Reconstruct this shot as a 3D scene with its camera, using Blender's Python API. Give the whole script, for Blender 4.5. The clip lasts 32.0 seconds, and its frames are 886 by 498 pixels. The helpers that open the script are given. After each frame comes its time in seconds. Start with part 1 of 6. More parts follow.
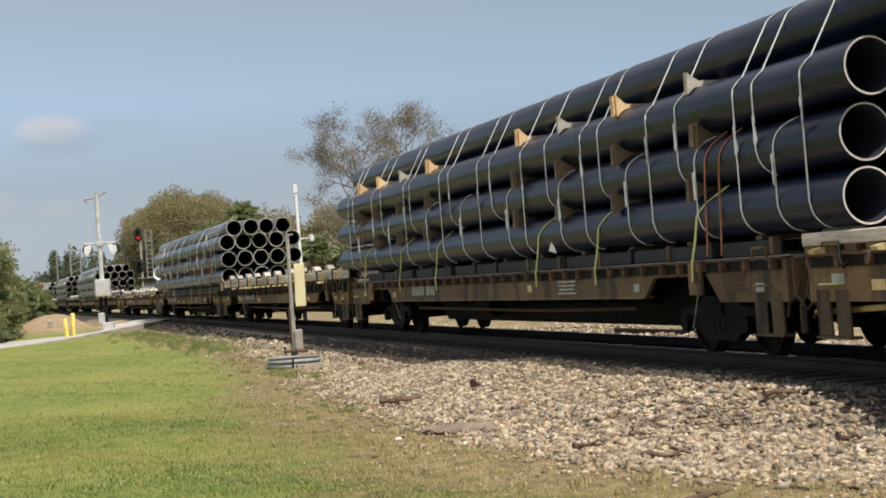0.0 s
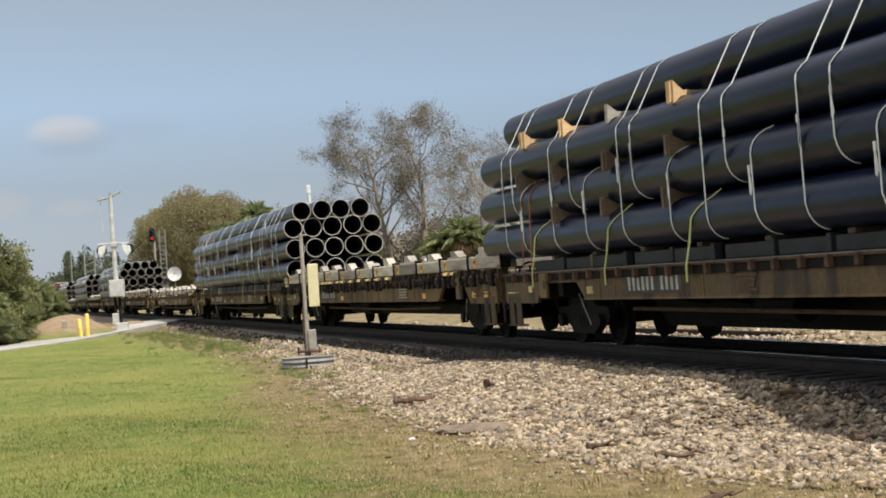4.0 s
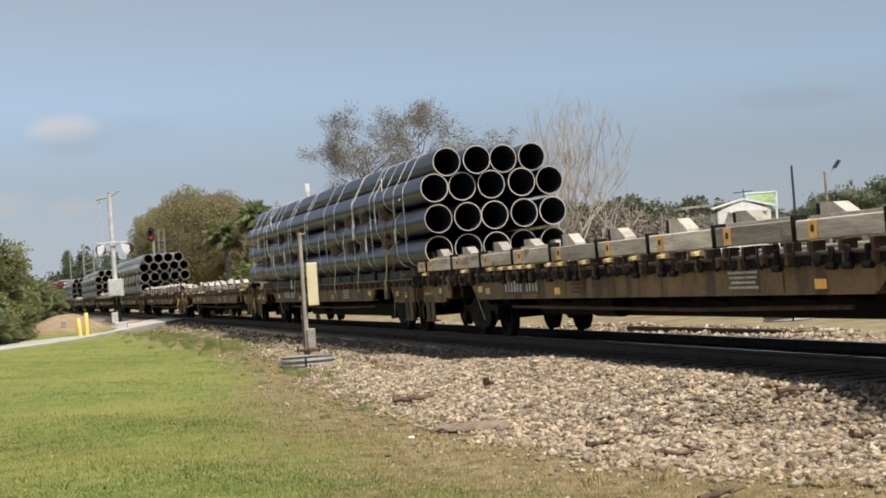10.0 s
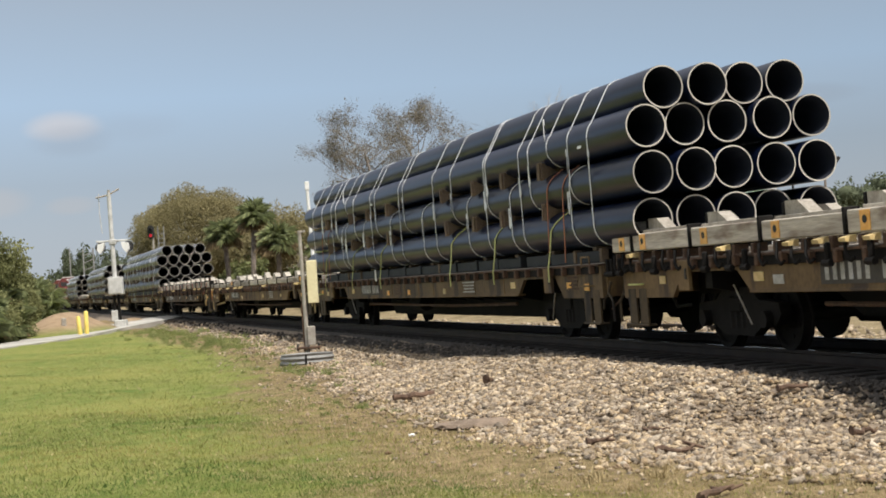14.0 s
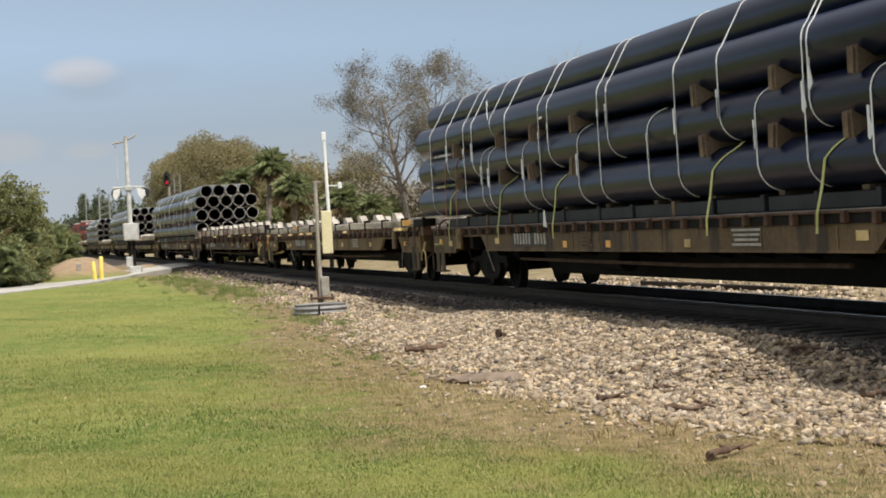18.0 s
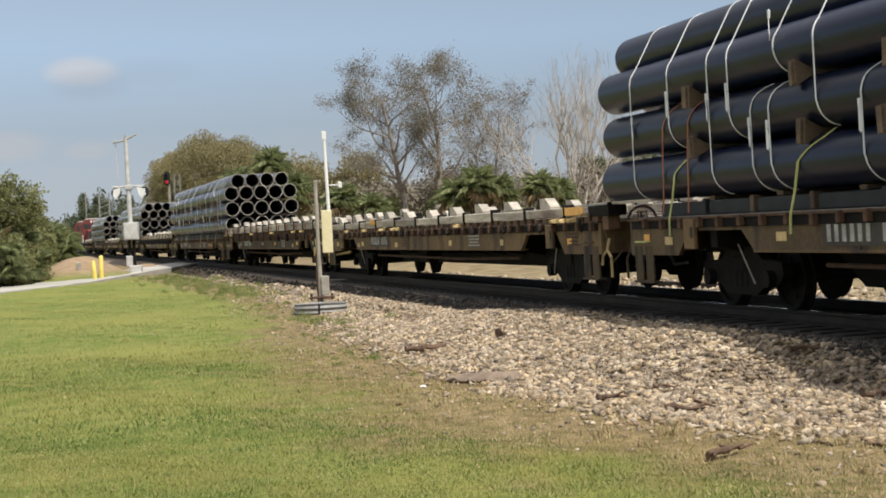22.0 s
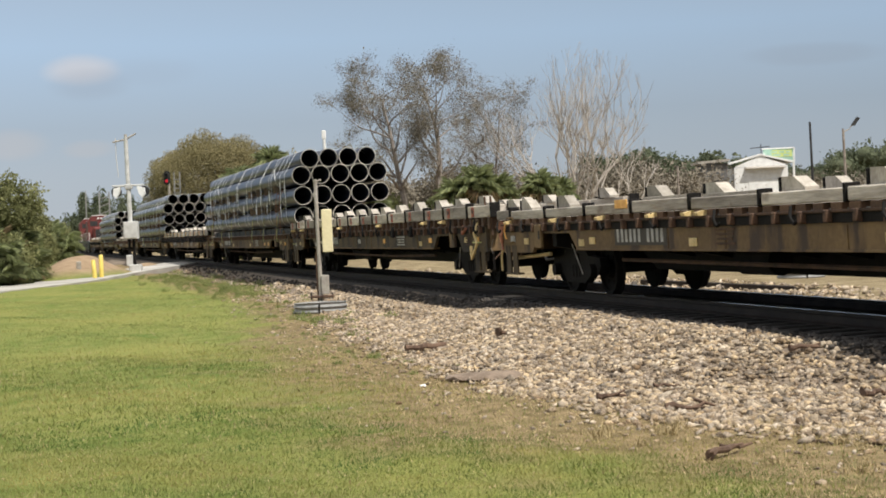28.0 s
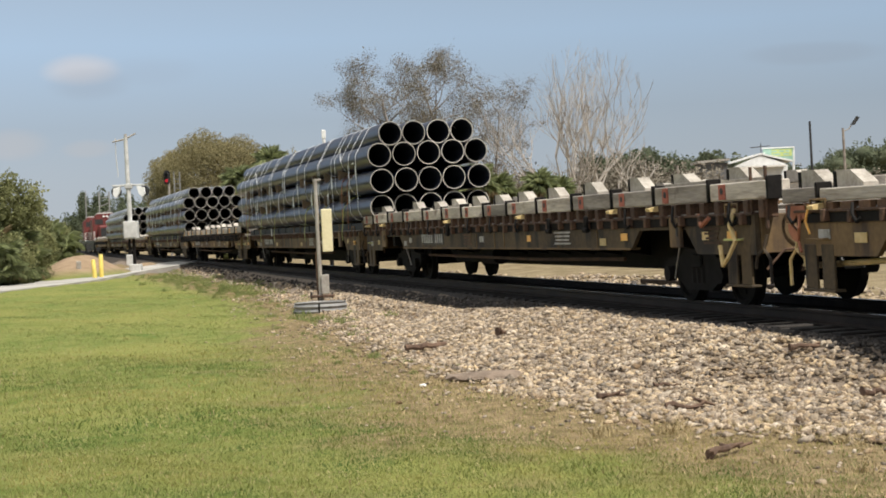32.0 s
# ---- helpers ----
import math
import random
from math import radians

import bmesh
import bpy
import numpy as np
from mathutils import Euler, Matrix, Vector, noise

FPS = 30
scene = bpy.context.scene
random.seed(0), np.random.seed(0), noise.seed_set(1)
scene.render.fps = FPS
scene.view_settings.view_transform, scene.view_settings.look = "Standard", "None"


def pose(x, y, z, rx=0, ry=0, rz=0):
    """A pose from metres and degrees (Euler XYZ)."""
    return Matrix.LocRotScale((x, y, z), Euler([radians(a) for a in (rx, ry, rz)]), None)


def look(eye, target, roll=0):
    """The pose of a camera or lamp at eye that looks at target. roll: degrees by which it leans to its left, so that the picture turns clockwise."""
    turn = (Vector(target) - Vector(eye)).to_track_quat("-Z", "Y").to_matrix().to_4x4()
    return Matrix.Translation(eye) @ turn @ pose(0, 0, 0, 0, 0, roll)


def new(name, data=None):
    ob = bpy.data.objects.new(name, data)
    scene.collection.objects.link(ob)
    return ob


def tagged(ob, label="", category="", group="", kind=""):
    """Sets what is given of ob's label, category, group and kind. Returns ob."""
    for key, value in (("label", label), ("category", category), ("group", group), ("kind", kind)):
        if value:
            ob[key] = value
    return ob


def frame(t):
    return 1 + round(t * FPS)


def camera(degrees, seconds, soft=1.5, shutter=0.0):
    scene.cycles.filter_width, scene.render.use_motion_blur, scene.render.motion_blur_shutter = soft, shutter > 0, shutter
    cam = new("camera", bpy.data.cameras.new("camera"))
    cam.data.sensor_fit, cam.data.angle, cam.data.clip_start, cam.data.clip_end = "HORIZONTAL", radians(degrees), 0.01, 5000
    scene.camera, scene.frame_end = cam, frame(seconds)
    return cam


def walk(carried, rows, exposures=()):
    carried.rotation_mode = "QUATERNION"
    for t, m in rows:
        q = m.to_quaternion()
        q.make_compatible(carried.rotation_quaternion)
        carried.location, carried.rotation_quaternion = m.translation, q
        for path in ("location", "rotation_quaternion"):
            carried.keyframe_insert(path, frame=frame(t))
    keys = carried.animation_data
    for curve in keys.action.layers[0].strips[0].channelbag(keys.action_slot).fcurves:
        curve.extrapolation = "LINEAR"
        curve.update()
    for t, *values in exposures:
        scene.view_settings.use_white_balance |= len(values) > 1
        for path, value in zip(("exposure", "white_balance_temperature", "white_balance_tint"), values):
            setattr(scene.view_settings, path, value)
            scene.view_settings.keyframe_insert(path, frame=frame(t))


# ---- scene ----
cam = camera(31.24, 32.0, soft=1.8)
EYE_Z = 1.19
# the hand-held camera stands still and turns: seconds, tilt, lean, pan in degrees
walk(cam, [(t, pose(0, 0, EYE_Z, a, b, c)) for t, a, b, c in [
    (0.0, 91.087, 3.462, -1.016), (0.5, 91.119, 3.492, -0.931), (1.0, 91.114, 3.522, -0.824), (1.5, 91.102, 3.546, -0.715),
    (2.0, 91.106, 3.559, -0.621), (2.5, 91.107, 3.548, -0.541), (3.0, 91.106, 3.536, -0.502), (3.5, 91.123, 3.519, -0.511),
    (5.5, 91.101, 3.520, -0.579), (6.0, 91.089, 3.562, -0.558), (6.5, 91.102, 3.573, -0.543), (7.0, 91.124, 3.609, -0.527),
    (7.5, 91.130, 3.634, -0.521), (8.0, 91.116, 3.657, -0.525), (8.5, 91.094, 3.676, -0.532), (9.0, 91.075, 3.646, -0.552),
    (9.5, 91.067, 3.622, -0.572), (10.0, 91.066, 3.642, -0.561), (10.5, 91.061, 3.682, -0.533), (11.0, 91.041, 3.703, -0.484),
    (11.5, 91.003, 3.707, -0.405), (12.0, 90.982, 3.705, -0.363), (12.5, 90.986, 3.703, -0.376), (13.0, 90.996, 3.720, -0.423),
    (13.5, 91.014, 3.756, -0.510), (14.0, 90.971, 3.748, -0.568), (14.5, 90.799, 3.626, -0.539), (16.5, 89.323, 2.440, -0.032),
    (17.0, 89.323, 2.440, -0.032), (17.5, 89.319, 2.455, -0.032), (18.0, 89.311, 2.487, -0.032), (18.5, 89.304, 2.507, -0.032),
    (19.0, 89.298, 2.494, -0.032), (19.5, 89.294, 2.466, -0.032), (20.0, 89.293, 2.460, -0.032), (20.5, 89.293, 2.460, -0.032),
    (21.0, 89.292, 2.447, -0.032), (21.5, 89.292, 2.441, -0.032), (22.0, 89.292, 2.441, -0.032), (22.5, 89.292, 2.441, -0.032),
    (23.0, 89.292, 2.441, -0.032), (23.5, 89.288, 2.456, -0.032), (24.0, 89.282, 2.482, -0.032), (24.5, 89.277, 2.488, -0.032),
    (25.0, 89.270, 2.474, -0.031), (25.5, 89.264, 2.457, -0.031), (27.5, 89.261, 2.437, -0.031), (28.0, 89.261, 2.437, -0.031),
    (28.5, 89.261, 2.437, -0.031), (29.0, 89.261, 2.437, -0.031), (29.5, 89.261, 2.437, -0.031), (30.0, 89.255, 2.434, -0.031),
    (30.5, 89.246, 2.437, -0.031), (31.0, 89.247, 2.453, -0.031), (31.5, 89.250, 2.465, -0.032), (32.0, 89.244, 2.466, -0.034),
]])

# ---------------------------------------------------------------- light
SUN_AZ, SUN_EL = 141.0, 57.0     # degrees, clockwise from +y
world = bpy.data.worlds.new("sky")
scene.world = world
world.use_nodes = True
wn, wl = world.node_tree.nodes, world.node_tree.links
wn.clear()
w_out = wn.new("ShaderNodeOutputWorld")
w_bg = wn.new("ShaderNodeBackground")
w_sky = wn.new("ShaderNodeTexSky")
w_sky.sky_type = "NISHITA"
w_sky.sun_disc = False
w_sky.sun_elevation = radians(SUN_EL)
w_sky.sun_rotation = radians(SUN_AZ)
w_sky.air_density, w_sky.dust_density, w_sky.ozone_density = 1.0, 1.5, 1.0
w_bg.inputs["Strength"].default_value = 0.07
wl.new(w_sky.outputs[0], w_bg.inputs["Color"])
# thin haze and small soft clouds in front of it
w_co = wn.new("ShaderNodeTexCoord")
w_sep = wn.new("ShaderNodeSeparateXYZ")
wl.new(w_co.outputs["Generated"], w_sep.inputs[0])
w_ramp = wn.new("ShaderNodeValToRGB")
for e, (pos, col) in zip((w_ramp.color_ramp.elements[0], w_ramp.color_ramp.elements[1], w_ramp.color_ramp.elements.new(0.27), w_ramp.color_ramp.elements.new(0.07), w_ramp.color_ramp.elements.new(0.12)),
                         ((0.0, (0.365, 0.40, 0.445)), (0.6, (0.12, 0.2, 0.36)), (0.27, (0.49, 0.69, 0.93)), (0.07, (0.295, 0.355, 0.435)), (0.12, (0.325, 0.43, 0.565)))):
    e.position, e.color = pos, (*col, 1)
wl.new(w_sep.outputs["Z"], w_ramp.inputs["Fac"])


def sky_math(op, a, b=None, c=None):
    n = wn.new("ShaderNodeMath")
    n.operation = op
    for s, v in zip(n.inputs, (a, b, c)):
        if v is None:
            continue
        if isinstance(v, (int, float)):
            s.default_value = v
        else:
            wl.new(v, s)
    return n.outputs[0]


w_map = wn.new("ShaderNodeMapping")
w_map.inputs["Scale"].default_value = (7, 7, 22)
wl.new(w_co.outputs["Generated"], w_map.inputs["Vector"])
w_noise = wn.new("ShaderNodeTexNoise")
w_noise.inputs["Scale"].default_value, w_noise.inputs["Detail"].default_value = 1.0, 7.0
wl.new(w_map.outputs[0], w_noise.inputs["Vector"])


def cloud(x, z, rx, rz):
    """A soft patch of cloud round one direction of the sky (x, z over y)."""
    u = sky_math("DIVIDE", sky_math("SUBTRACT", sky_math("DIVIDE", w_sep.outputs["X"], w_sep.outputs["Y"]), x), rx)
    v = sky_math("DIVIDE", sky_math("SUBTRACT", sky_math("DIVIDE", w_sep.outputs["Z"], w_sep.outputs["Y"]), z), rz)
    d = sky_math("ADD", sky_math("MULTIPLY", u, u), sky_math("MULTIPLY", v, v))
    soft = sky_math("SUBTRACT", sky_math("MULTIPLY_ADD", w_noise.outputs["Fac"], 1.6, 0.25), d)
    n = wn.new("ShaderNodeMapRange")
    n.interpolation_type = "SMOOTHSTEP"
    wl.new(soft, n.inputs["Value"])
    n.inputs["From Max"].default_value = 1.0
    return sky_math("MULTIPLY", n.outputs[0], sky_math("GREATER_THAN", w_sep.outputs["Y"], 0.2))


def sky_mix(f, a, col):
    n = wn.new("ShaderNodeMix")
    n.data_type = "RGBA"
    wl.new(f, n.inputs["Factor"])
    wl.new(a, n.inputs["A"])
    n.inputs["B"].default_value = (*col, 1)
    return n.outputs["Result"]


haze = w_ramp.outputs["Color"]
veil = wn.new("ShaderNodeMapRange")
veil.inputs["From Min"].default_value, veil.inputs["From Max"].default_value = 0.45, 0.8
veil.inputs["To Max"].default_value = 0.12
wl.new(w_noise.outputs["Fac"], veil.inputs["Value"])
haze = sky_mix(veil.outputs[0], haze, (0.35, 0.385, 0.44))
for x, z, rx, rz, amount, col in ((-0.222, 0.109, 0.03, 0.012, 0.65, (0.54, 0.50, 0.50)), (-0.218, 0.100, 0.032, 0.013, 0.35, (0.25, 0.28, 0.34)), (-0.18, 0.107, 0.04, 0.012, 0.22, (0.27, 0.31, 0.38)),
                                  (-0.27, 0.065, 0.03, 0.012, 0.45, (0.41, 0.39, 0.40)), (-0.22, 0.06, 0.02, 0.007, 0.4, (0.40, 0.385, 0.40)), (0.24, 0.10, 0.05, 0.008, 0.3, (0.26, 0.29, 0.35))):
    haze = sky_mix(sky_math("MULTIPLY", cloud(x, z, rx, rz), amount), haze, col)
# the sky is paler towards the left of the line
pale = wn.new("ShaderNodeMapRange")
pale.inputs["From Min"].default_value, pale.inputs["From Max"].default_value = -0.3, 0.3
pale.inputs["To Min"].default_value, pale.inputs["To Max"].default_value = 1.14, 0.93
wl.new(w_sep.outputs["X"], pale.inputs["Value"])
w_haze = wn.new("ShaderNodeBackground")
wl.new(pale.outputs[0], w_haze.inputs["Strength"])
wl.new(haze, w_haze.inputs["Color"])
w_mix = wn.new("ShaderNodeMixShader")
w_mix.inputs[0].default_value = 0.8
wl.new(w_bg.outputs[0], w_mix.inputs[1])
wl.new(w_haze.outputs[0], w_mix.inputs[2])
wl.new(w_mix.outputs[0], w_out.inputs["Surface"])
scene.view_settings.exposure = 0.33

sun = new("sun", bpy.data.lights.new("sun", "SUN"))
sun.data.energy, sun.data.angle, sun.data.color = 4.0, radians(0.6), (1.0, 0.945, 0.86)
ez, ea = radians(SUN_EL), radians(SUN_AZ)
sun_from = Vector((math.sin(ea) * math.cos(ez), math.cos(ea) * math.cos(ez), math.sin(ez)))
sun.matrix_world = look(sun_from * 300, (0, 0, 0))


# ---------------------------------------------------------------- materials
def material(name, low, high, rough=0.85, metal=0.0, scale=3.0, fine=40.0, bump=0.15, vary=0.0, island=0.0,
             stain=None, stain_scale=1.0, stain_at=0.6, spec=0.5, ends=(0.6, 1.0), stretch=None, streak=None, thin=0.0, warm=False):
    """Two-scale noise between two colours, fine relief, and per-piece variation."""
    m = bpy.data.materials.new(name)
    m.use_nodes = True
    n, l = m.node_tree.nodes, m.node_tree.links
    bsdf = n["Principled BSDF"]
    co = n.new("ShaderNodeTexCoord")
    big, small = n.new("ShaderNodeTexNoise"), n.new("ShaderNodeTexNoise")

    def place(scales):
        if not scales:
            return co.outputs["Object"]
        mp = n.new("ShaderNodeMapping")
        mp.inputs["Scale"].default_value = scales
        l.new(co.outputs["Object"], mp.inputs["Vector"])
        return mp.outputs[0]

    spot = place(stretch)
    for tex, s in ((big, scale), (small, fine)):
        tex.inputs["Scale"].default_value = s
        tex.inputs["Detail"].default_value = 5.0
        l.new(spot, tex.inputs["Vector"])
    add = n.new("ShaderNodeMath")
    add.operation = "MULTIPLY_ADD"
    l.new(small.outputs["Fac"], add.inputs[0])
    add.inputs[1].default_value = 0.6
    l.new(big.outputs["Fac"], add.inputs[2])
    ramp = n.new("ShaderNodeMapRange")
    ramp.inputs["From Min"].default_value, ramp.inputs["From Max"].default_value = ends
    l.new(add.outputs[0], ramp.inputs["Value"])
    mix = n.new("ShaderNodeMix")
    mix.data_type = "RGBA"
    mix.inputs["A"].default_value, mix.inputs["B"].default_value = (*low, 1), (*high, 1)
    l.new(ramp.outputs[0], mix.inputs["Factor"])
    colour = mix.outputs["Result"]
    if stain:
        sp = n.new("ShaderNodeTexNoise")
        sp.inputs["Scale"].default_value, sp.inputs["Detail"].default_value = stain_scale, 8.0
        l.new(place(streak), sp.inputs["Vector"])
        sr = n.new("ShaderNodeMapRange")
        sr.inputs["From Min"].default_value, sr.inputs["From Max"].default_value = stain_at, stain_at + 0.12
        l.new(sp.outputs["Fac"], sr.inputs["Value"])
        sm = n.new("ShaderNodeMix")
        sm.data_type = "RGBA"
        sm.inputs["B"].default_value = (*stain, 1)
        l.new(colour, sm.inputs["A"])
        l.new(sr.outputs[0], sm.inputs["Factor"])
        colour = sm.outputs["Result"]
    for amount, node, socket in ((vary, "ShaderNodeObjectInfo", "Random"), (island, "ShaderNodeNewGeometry", "Random Per Island")):
        if amount:
            src = n.new(node)
            mr = n.new("ShaderNodeMapRange")
            mr.inputs["To Min"].default_value, mr.inputs["To Max"].default_value = 1 - amount, 1 + amount
            l.new(src.outputs[socket], mr.inputs["Value"])
            hv = n.new("ShaderNodeHueSaturation")
            l.new(mr.outputs[0], hv.inputs["Value"])
            l.new(colour, hv.inputs["Color"])
            if warm:
                fr = n.new("ShaderNodeMath")
                fr.operation = "PINGPONG"
                l.new(src.outputs[socket], fr.inputs[0])
                fr.inputs[1].default_value = 0.071
                sat = n.new("ShaderNodeMapRange")
                sat.inputs["From Max"].default_value = 0.071
                sat.inputs["To Min"].default_value, sat.inputs["To Max"].default_value = 0.82, 1.35
                l.new(fr.outputs[0], sat.inputs["Value"])
                l.new(sat.outputs[0], hv.inputs["Saturation"])
            colour = hv.outputs["Color"]
    l.new(colour, bsdf.inputs["Base Color"])
    bsdf.inputs["Roughness"].default_value = rough
    bsdf.inputs["Metallic"].default_value = metal
    bsdf.inputs["Specular IOR Level"].default_value = spec
    if bump:
        b = n.new("ShaderNodeBump")
        b.inputs["Strength"].default_value, b.inputs["Distance"].default_value = bump, 0.02
        l.new(small.outputs["Fac"], b.inputs["Height"])
        l.new(b.outputs["Normal"], bsdf.inputs["Normal"])
    if thin:
        lit = n.new("ShaderNodeBsdfTranslucent")
        l.new(colour, lit.inputs["Color"])
        both = n.new("ShaderNodeMixShader")
        both.inputs[0].default_value = thin
        l.new(bsdf.outputs[0], both.inputs[1])
        l.new(lit.outputs[0], both.inputs[2])
        l.new(both.outputs[0], n["Material Output"].inputs["Surface"])
    return m


def glow(name, colour, strength):
    m = bpy.data.materials.new(name)
    m.use_nodes = True
    b = m.node_tree.nodes["Principled BSDF"]
    b.inputs["Base Color"].default_value = (*colour, 1)
    b.inputs["Emission Color"].default_value = (*colour, 1)
    b.inputs["Emission Strength"].default_value = strength
    return m


BLACK_PIPE = material("black_pipe_coating", (0.0035, 0.0072, 0.024), (0.0075, 0.0135, 0.04), rough=0.29, spec=0.22, scale=0.6, fine=6, bump=0.04, vary=0.25,
                      stain=(0.03, 0.028, 0.026), stain_scale=0.8, stain_at=0.66)
PIPE_INSIDE = material("pipe_inside", (0.016, 0.02, 0.034), (0.03, 0.036, 0.055), rough=0.7, bump=0.05)
PIPE_RIM = material("bare_steel_rim", (0.42, 0.39, 0.34), (0.62, 0.58, 0.5), rough=0.5, metal=0.2, fine=80, vary=0.2)
STRAP_WHITE = material("white_strap", (0.66, 0.67, 0.69), (0.84, 0.85, 0.87), rough=0.6, vary=0.12)
STRAP_YELLOW = material("yellow_web_strap", (0.42, 0.44, 0.15), (0.58, 0.6, 0.26), rough=0.8, vary=0.15)
STRAP_ORANGE = material("orange_web_strap", (0.28, 0.1, 0.055), (0.42, 0.17, 0.09), rough=0.8)
# paler wood for the top wedges than for the lower ones
WEDGE_PALE = material("pale_wedge_wood", (0.5, 0.32, 0.17), (0.72, 0.5, 0.28), rough=0.85, scale=2, fine=30, vary=0.25)
WEDGE_WOOD = material("wedge_wood", (0.09, 0.062, 0.042), (0.19, 0.135, 0.09), rough=0.85, scale=2, fine=30, vary=0.2)
CAR_PAINT = material("weathered_yellow_paint", (0.115, 0.071, 0.03), (0.215, 0.138, 0.06), rough=0.75, scale=0.8, fine=14, bump=0.12, vary=0.08,
                     stain=(0.06, 0.038, 0.026), stain_scale=2.6, stain_at=0.5, streak=(1, 1, 0.3))
# darker copy of the yellow paint; holds the deeper shade below a pipe load
CAR_SHADED = material("shaded_yellow_paint", (0.08, 0.052, 0.026), (0.155, 0.102, 0.048), rough=0.75, scale=0.8, fine=14, bump=0.12, stain=(0.04, 0.028, 0.02), stain_scale=2.6, stain_at=0.5, streak=(1, 1, 0.3))
CAR_GRIMY = material("grimy_yellow_paint", (0.042, 0.03, 0.017), (0.11, 0.075, 0.036), rough=0.8, scale=0.8, fine=14, bump=0.12, stain=(0.02, 0.015, 0.012), stain_scale=2.2, stain_at=0.48, streak=(1, 1, 0.3))
CAR_RUST = material("rusty_steel", (0.05, 0.03, 0.02), (0.13, 0.07, 0.04), rough=0.85, scale=3, fine=25, bump=0.2, vary=0.2)
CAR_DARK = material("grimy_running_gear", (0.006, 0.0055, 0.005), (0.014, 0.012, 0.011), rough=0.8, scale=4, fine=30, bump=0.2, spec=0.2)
DECK_WOOD = material("grey_deck_timber", (0.19, 0.165, 0.14), (0.38, 0.34, 0.29), rough=0.9, scale=6, fine=40, bump=0.25, vary=0.22, stretch=(1, 0.1, 1),
                     stain=(0.12, 0.09, 0.07), stain_scale=3, stain_at=0.62)
PALE_WOOD = material("pale_timber", (0.34, 0.29, 0.24), (0.66, 0.6, 0.51), rough=0.85, scale=7, fine=40, vary=0.25, stretch=(1, 0.1, 1), bump=0.35, stain=(0.24, 0.18, 0.14), stain_scale=2.2, stain_at=0.58, streak=(1, 0.5, 1.5))
MARK_YELLOW = material("amber_reflector", (0.75, 0.34, 0.06), (0.92, 0.52, 0.14), rough=0.35, scale=8, bump=0.0, vary=0.1)
MARK_RED = material("red_paint_square", (0.3, 0.08, 0.05), (0.45, 0.14, 0.09), rough=0.7)
LETTER = material("pale_stencil_paint", (0.26, 0.25, 0.22), (0.52, 0.51, 0.48), rough=0.8, scale=6)
BEARER = material("blue_grey_bearer", (0.009, 0.011, 0.016), (0.022, 0.025, 0.033), rough=0.7, vary=0.2)
RAIL_SIDE = material("rail_steel", (0.02, 0.015, 0.013), (0.045, 0.033, 0.026), rough=0.7, metal=0.3)
RAIL_TOP = material("polished_rail", (0.4, 0.4, 0.42), (0.6, 0.6, 0.6), rough=0.25, metal=1.0, bump=0.0)
TIE_WOOD = material("creosoted_tie", (0.012, 0.011, 0.01), (0.035, 0.03, 0.026), rough=0.9, scale=3, fine=30, vary=0.3)
STONE = material("limestone_ballast", (0.13, 0.096, 0.067), (0.47, 0.385, 0.28), rough=0.9, scale=6, fine=60, bump=0.25, island=0.42, ends=(0.66, 0.94), warm=True)
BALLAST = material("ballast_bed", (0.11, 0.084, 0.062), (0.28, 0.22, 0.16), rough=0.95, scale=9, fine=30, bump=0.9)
# darkened copies of stone and bed, with the train's shade in their colour
STONE_SHADED = material("shaded_ballast", (0.025, 0.021, 0.018), (0.085, 0.072, 0.06), rough=0.85, scale=6, fine=60, bump=0.25, island=0.4)
BALLAST_SHADED = material("shaded_ballast_bed", (0.02, 0.018, 0.016), (0.06, 0.05, 0.042), rough=0.9, scale=9, fine=30, bump=0.9)
GALV = material("galvanised_steel", (0.2, 0.2, 0.195), (0.31, 0.31, 0.3), rough=0.65, metal=0.1, scale=6, fine=40)
CREAM = material("cream_paint", (0.66, 0.57, 0.34), (0.8, 0.72, 0.46), rough=0.5, scale=1.5, fine=20, bump=0.03)
POST_GREY = material("grey_post", (0.26, 0.23, 0.2), (0.42, 0.39, 0.34), rough=0.7, scale=6)
WHITE = material("white_paint", (0.68, 0.68, 0.66), (0.84, 0.84, 0.82), rough=0.6, scale=2, fine=25, bump=0.05, stain=(0.5, 0.47, 0.42), stain_scale=3, stain_at=0.64)
BLACK = material("black_paint", (0.012, 0.012, 0.013), (0.03, 0.03, 0.03), rough=0.6)
YELLOW = material("yellow_paint", (0.66, 0.5, 0.1), (0.82, 0.66, 0.18), rough=0.6)
ASPHALT = material("worn_concrete_road", (0.3, 0.285, 0.26), (0.46, 0.44, 0.4), rough=0.9, scale=0.6, fine=20, bump=0.3)
BARK = material("grey_bark", (0.16, 0.13, 0.11), (0.32, 0.28, 0.24), rough=0.9, scale=3, fine=20, bump=0.4)
LEAF_OLIVE = material("olive_leaves", (0.24, 0.21, 0.11), (0.34, 0.3, 0.165), rough=0.9, scale=0.35, fine=3, bump=0, island=0.16, spec=0.1, thin=0.35)
LEAF_BROWN = material("brown_leaves", (0.17, 0.15, 0.115), (0.26, 0.235, 0.185), rough=0.9, scale=0.4, fine=3, bump=0, island=0.18, spec=0.1, thin=0.35)
LEAF_GREEN = material("dark_green_leaves", (0.1, 0.12, 0.045), (0.2, 0.215, 0.085), rough=0.85, scale=0.5, fine=4, bump=0, island=0.4, thin=0.35)
LEAF_PALM = material("palm_fronds", (0.18, 0.215, 0.095), (0.34, 0.37, 0.18), rough=0.75, scale=1, fine=6, bump=0, island=0.35, thin=0.35)
